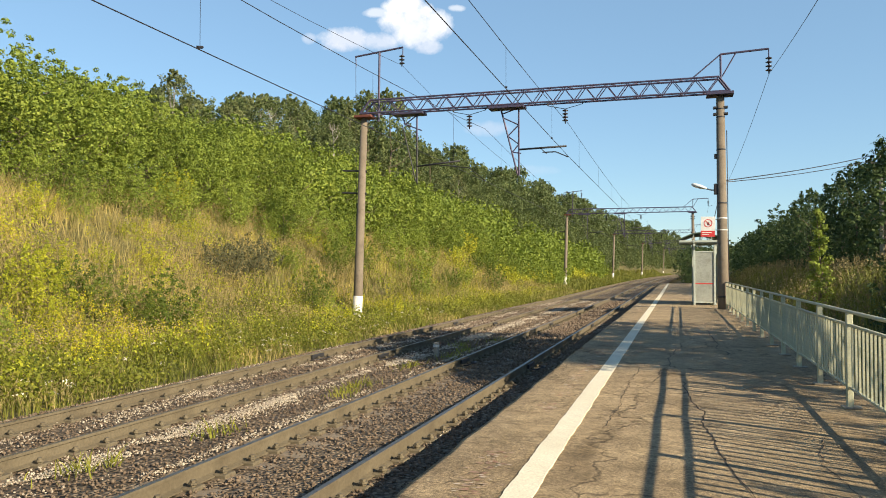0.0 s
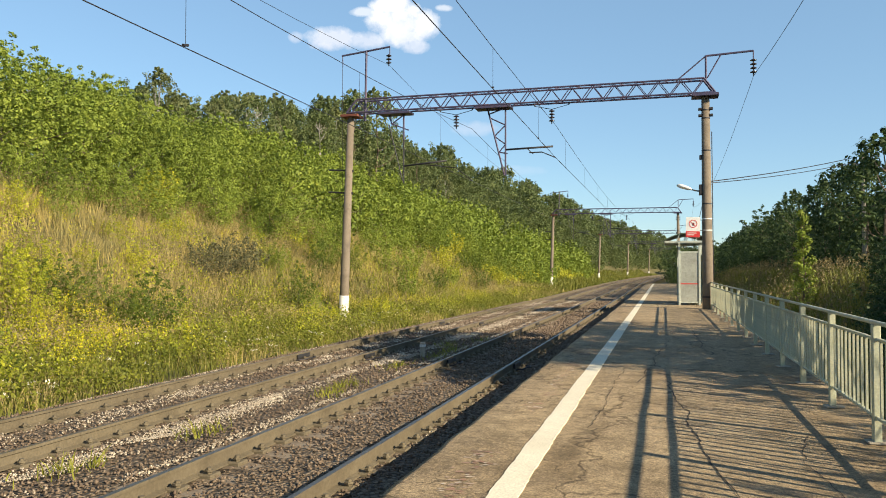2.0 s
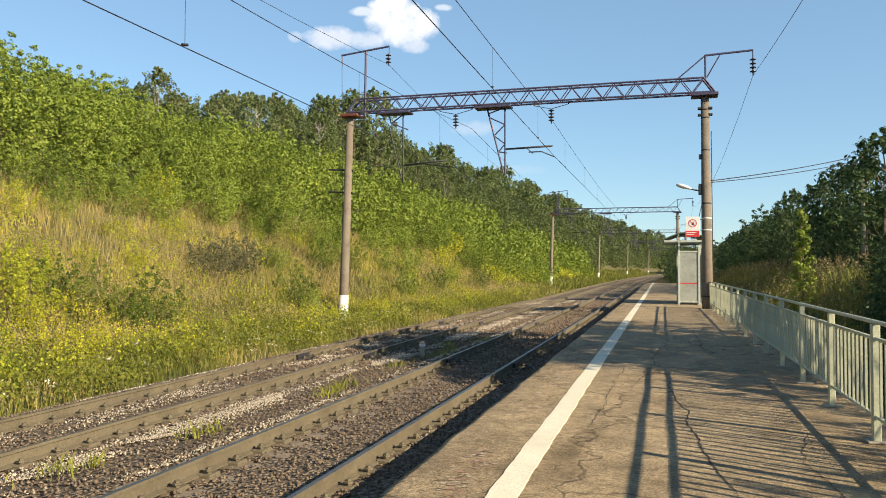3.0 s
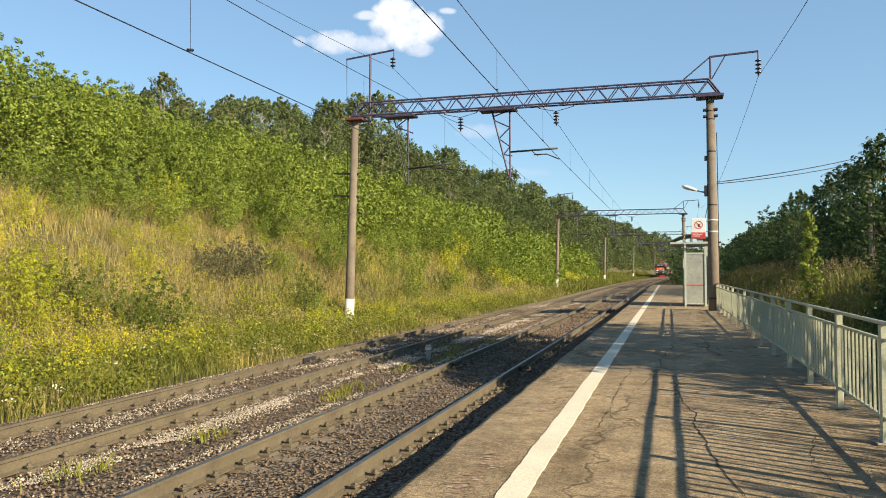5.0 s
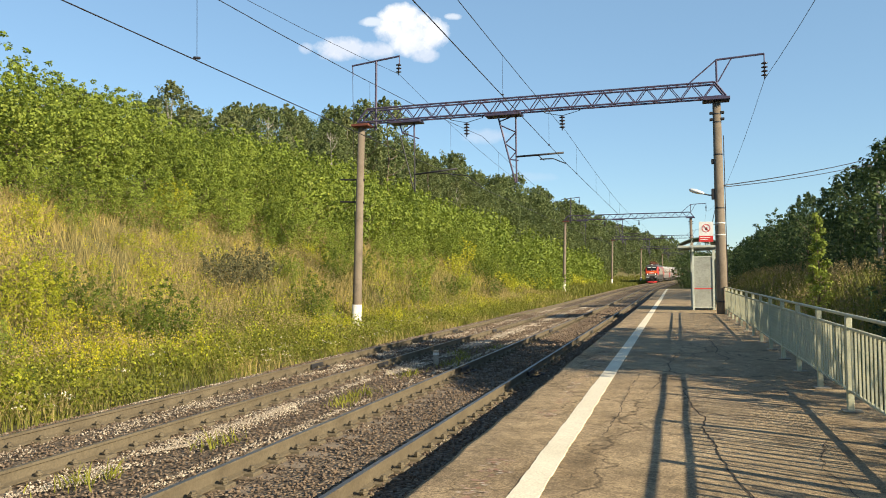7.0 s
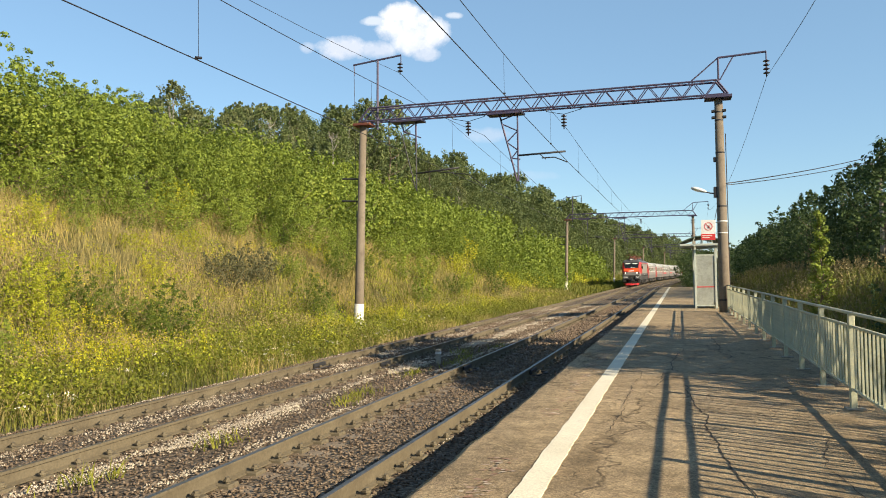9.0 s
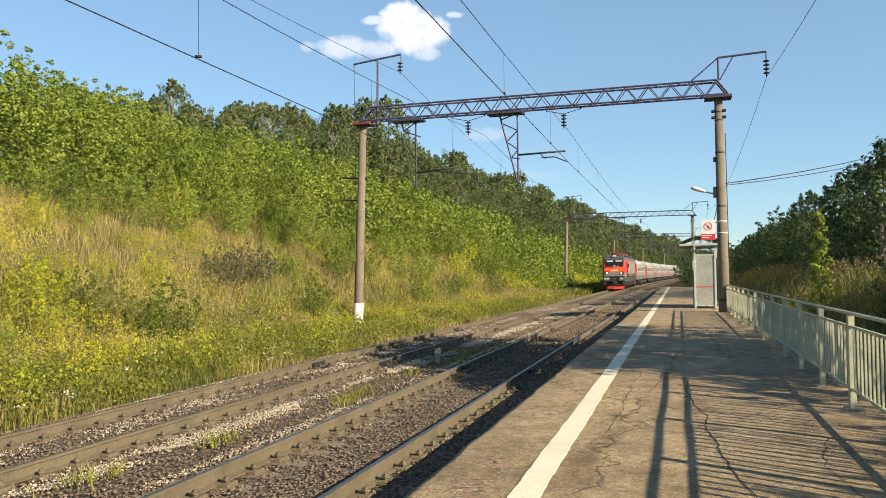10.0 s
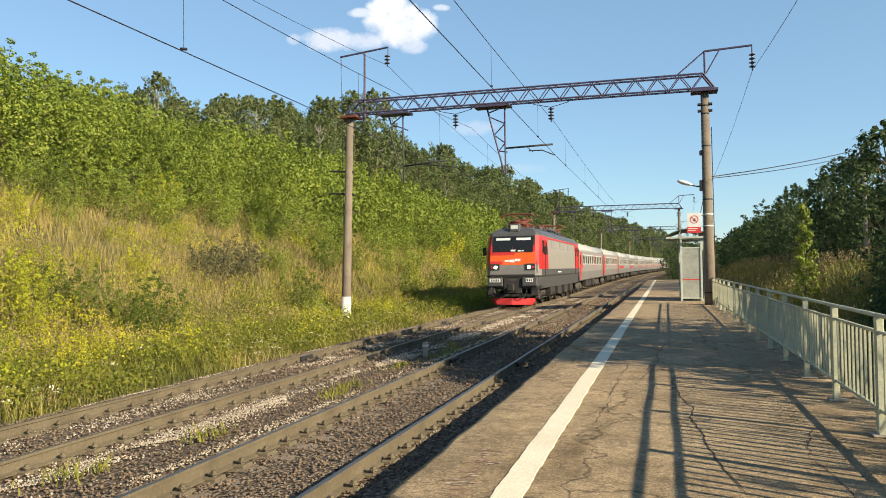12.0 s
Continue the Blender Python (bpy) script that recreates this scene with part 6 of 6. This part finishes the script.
def make_car(style, label):
    L = 24.6
    root = thing("railway_carriage", label, "carriage", "carriages of the train")
    half = ((1.42, 1.02), (1.53, 1.12), (1.53, 1.78), (1.53, 2.3), (1.53, 3.3), (1.52, 3.5), (1.42, 3.78), (1.18, 4.02), (0.7, 4.2), (0.0, 4.27))
    prof = list(half) + [(-x, z) for x, z in half[-2::-1]]
    bm = bmesh.new()
    loops = [[bm.verts.new((x, y, z)) for x, z in prof] for y in (0.3, L - 0.3)]
    n = len(prof)
    for i in range(n - 1):
        f = bm.faces.new((loops[0][i], loops[1][i], loops[1][i + 1], loops[0][i + 1]))
        z = (prof[i][1] + prof[i + 1][1]) / 2
        f.material_index = 1 if z < 1.78 else 0 if z < 3.55 else 2
        f.smooth = z > 3.5
    for lp in (loops[0], loops[1][::-1]):
        bm.faces.new(lp).material_index = 3
    bm.faces.new((loops[0][0], loops[0][-1], loops[1][-1], loops[1][0])).material_index = 3
    body = part("body", bm, (M["car_grey"], M["car_skirt"], M["car_roof"], M["under"]), root)
    for y0, y1 in ((-0.02, 0.3), (L - 0.3, L + 0.02)):
        bm = bmesh.new()
        box(bm, -0.62, 0.62, y0, y1, 1.15, 3.5, 0.06)
        part("gangway", bm, M["under"], root)
    for s in (-1, 1):
        for k in range(10):
            y = 3.25 + k * 1.86
            w = side_panel("window", s, y, y + 1.16, 2.36, 3.2, 1.525, 0.012, M["blind"], body, "pale window frame")
            side_panel("pane", s, y + 0.07, y + 1.09, 2.43, 3.13, 1.53, 0.012, M["glass"], w)
        for y in (0.75, L - 1.6):
            d = side_panel("door", s, y, y + 0.85, 1.2, 3.35, 1.525, 0.015, M["loco_red"] if style == 0 else M["car_grey"], body)
            side_panel("door_window", s, y + 0.2, y + 0.65, 2.4, 3.1, 1.535, 0.01, M["glass"], d)
        if style == 0:
            for y0, y1, z0, z1 in ((1.8, 2.2, 1.9, 3.4), (2.35, 2.7, 2.1, 3.1), (2.75, 3.15, 1.85, 2.3), (13.9, 14.3, 1.9, 3.4), (12.4, 13.6, 2.2, 2.33), (14.35, 14.4, 1.8, 3.35)):
                side_panel("red_stripe", s, y0, y1, z0, z1, 1.526, 0.006, M["loco_red"], body)
        else:
            side_panel("red_stripe", s, 2.0, 11.5, 1.82, 2.12, 1.526, 0.006, M["loco_red"], body)
            side_panel("dark_stripe", s, 2.4, 22.4, 3.22, 3.3, 1.524, 0.006, M["loco_grey"], body)
        for y0, y1 in ((7.0, 9.4), (10.2, 12.0), (13.2, 15.8)):
            side_panel("equipment_box", s, y0, y1, 0.45, 1.02, 1.05, 0.3, M["under"], root)
    for y in (6.0, 12.3, 18.6):
        bm = bmesh.new()
        box(bm, -0.35, 0.35, y - 0.5, y + 0.5, 4.15, 4.36, 0.05)
        part("roof_vent", bm, M["car_roof"], root)
    for y in (3.6, L - 3.6):
        bogie(root, y, 2.4, 0.475)
    return root, L


M["car_skirt"] = plain("car_skirt", (0.20, 0.195, 0.19), 0.45, wear=0.15, scale=1.5, relief=0.0)
TRAIN = [make_loco(), make_car(0, "grey carriage with red patches and doors")]
TRAIN.append((copy_thing(TRAIN[1][0], Matrix()), 24.6))
TRAIN.append(make_car(1, "grey carriage with a red stripe below the windows"))
for _ in range(9):
    TRAIN.append((copy_thing(TRAIN[3][0], Matrix()), 24.6))
FRONT_12, SPEED = 40.8, 29.5


def motions():
    """The train runs towards the platform on the far track."""
    for k, (ob, L) in enumerate(TRAIN):
        rows = []
        for i in range(25):
            t = i * 0.5
            y0 = FRONT_12 + SPEED * (12.0 - t) + sum(l for _, l in TRAIN[:k])
            a, b = on_line(FAR, y0, FAR_Z), on_line(FAR, y0 + L, FAR_Z)
            d = (b - a).normalized()
            rows.append((t, Matrix.Translation(a) @ d.to_track_quat("Y", "Z").to_matrix().to_4x4()))
        walk(ob, rows)


motions()
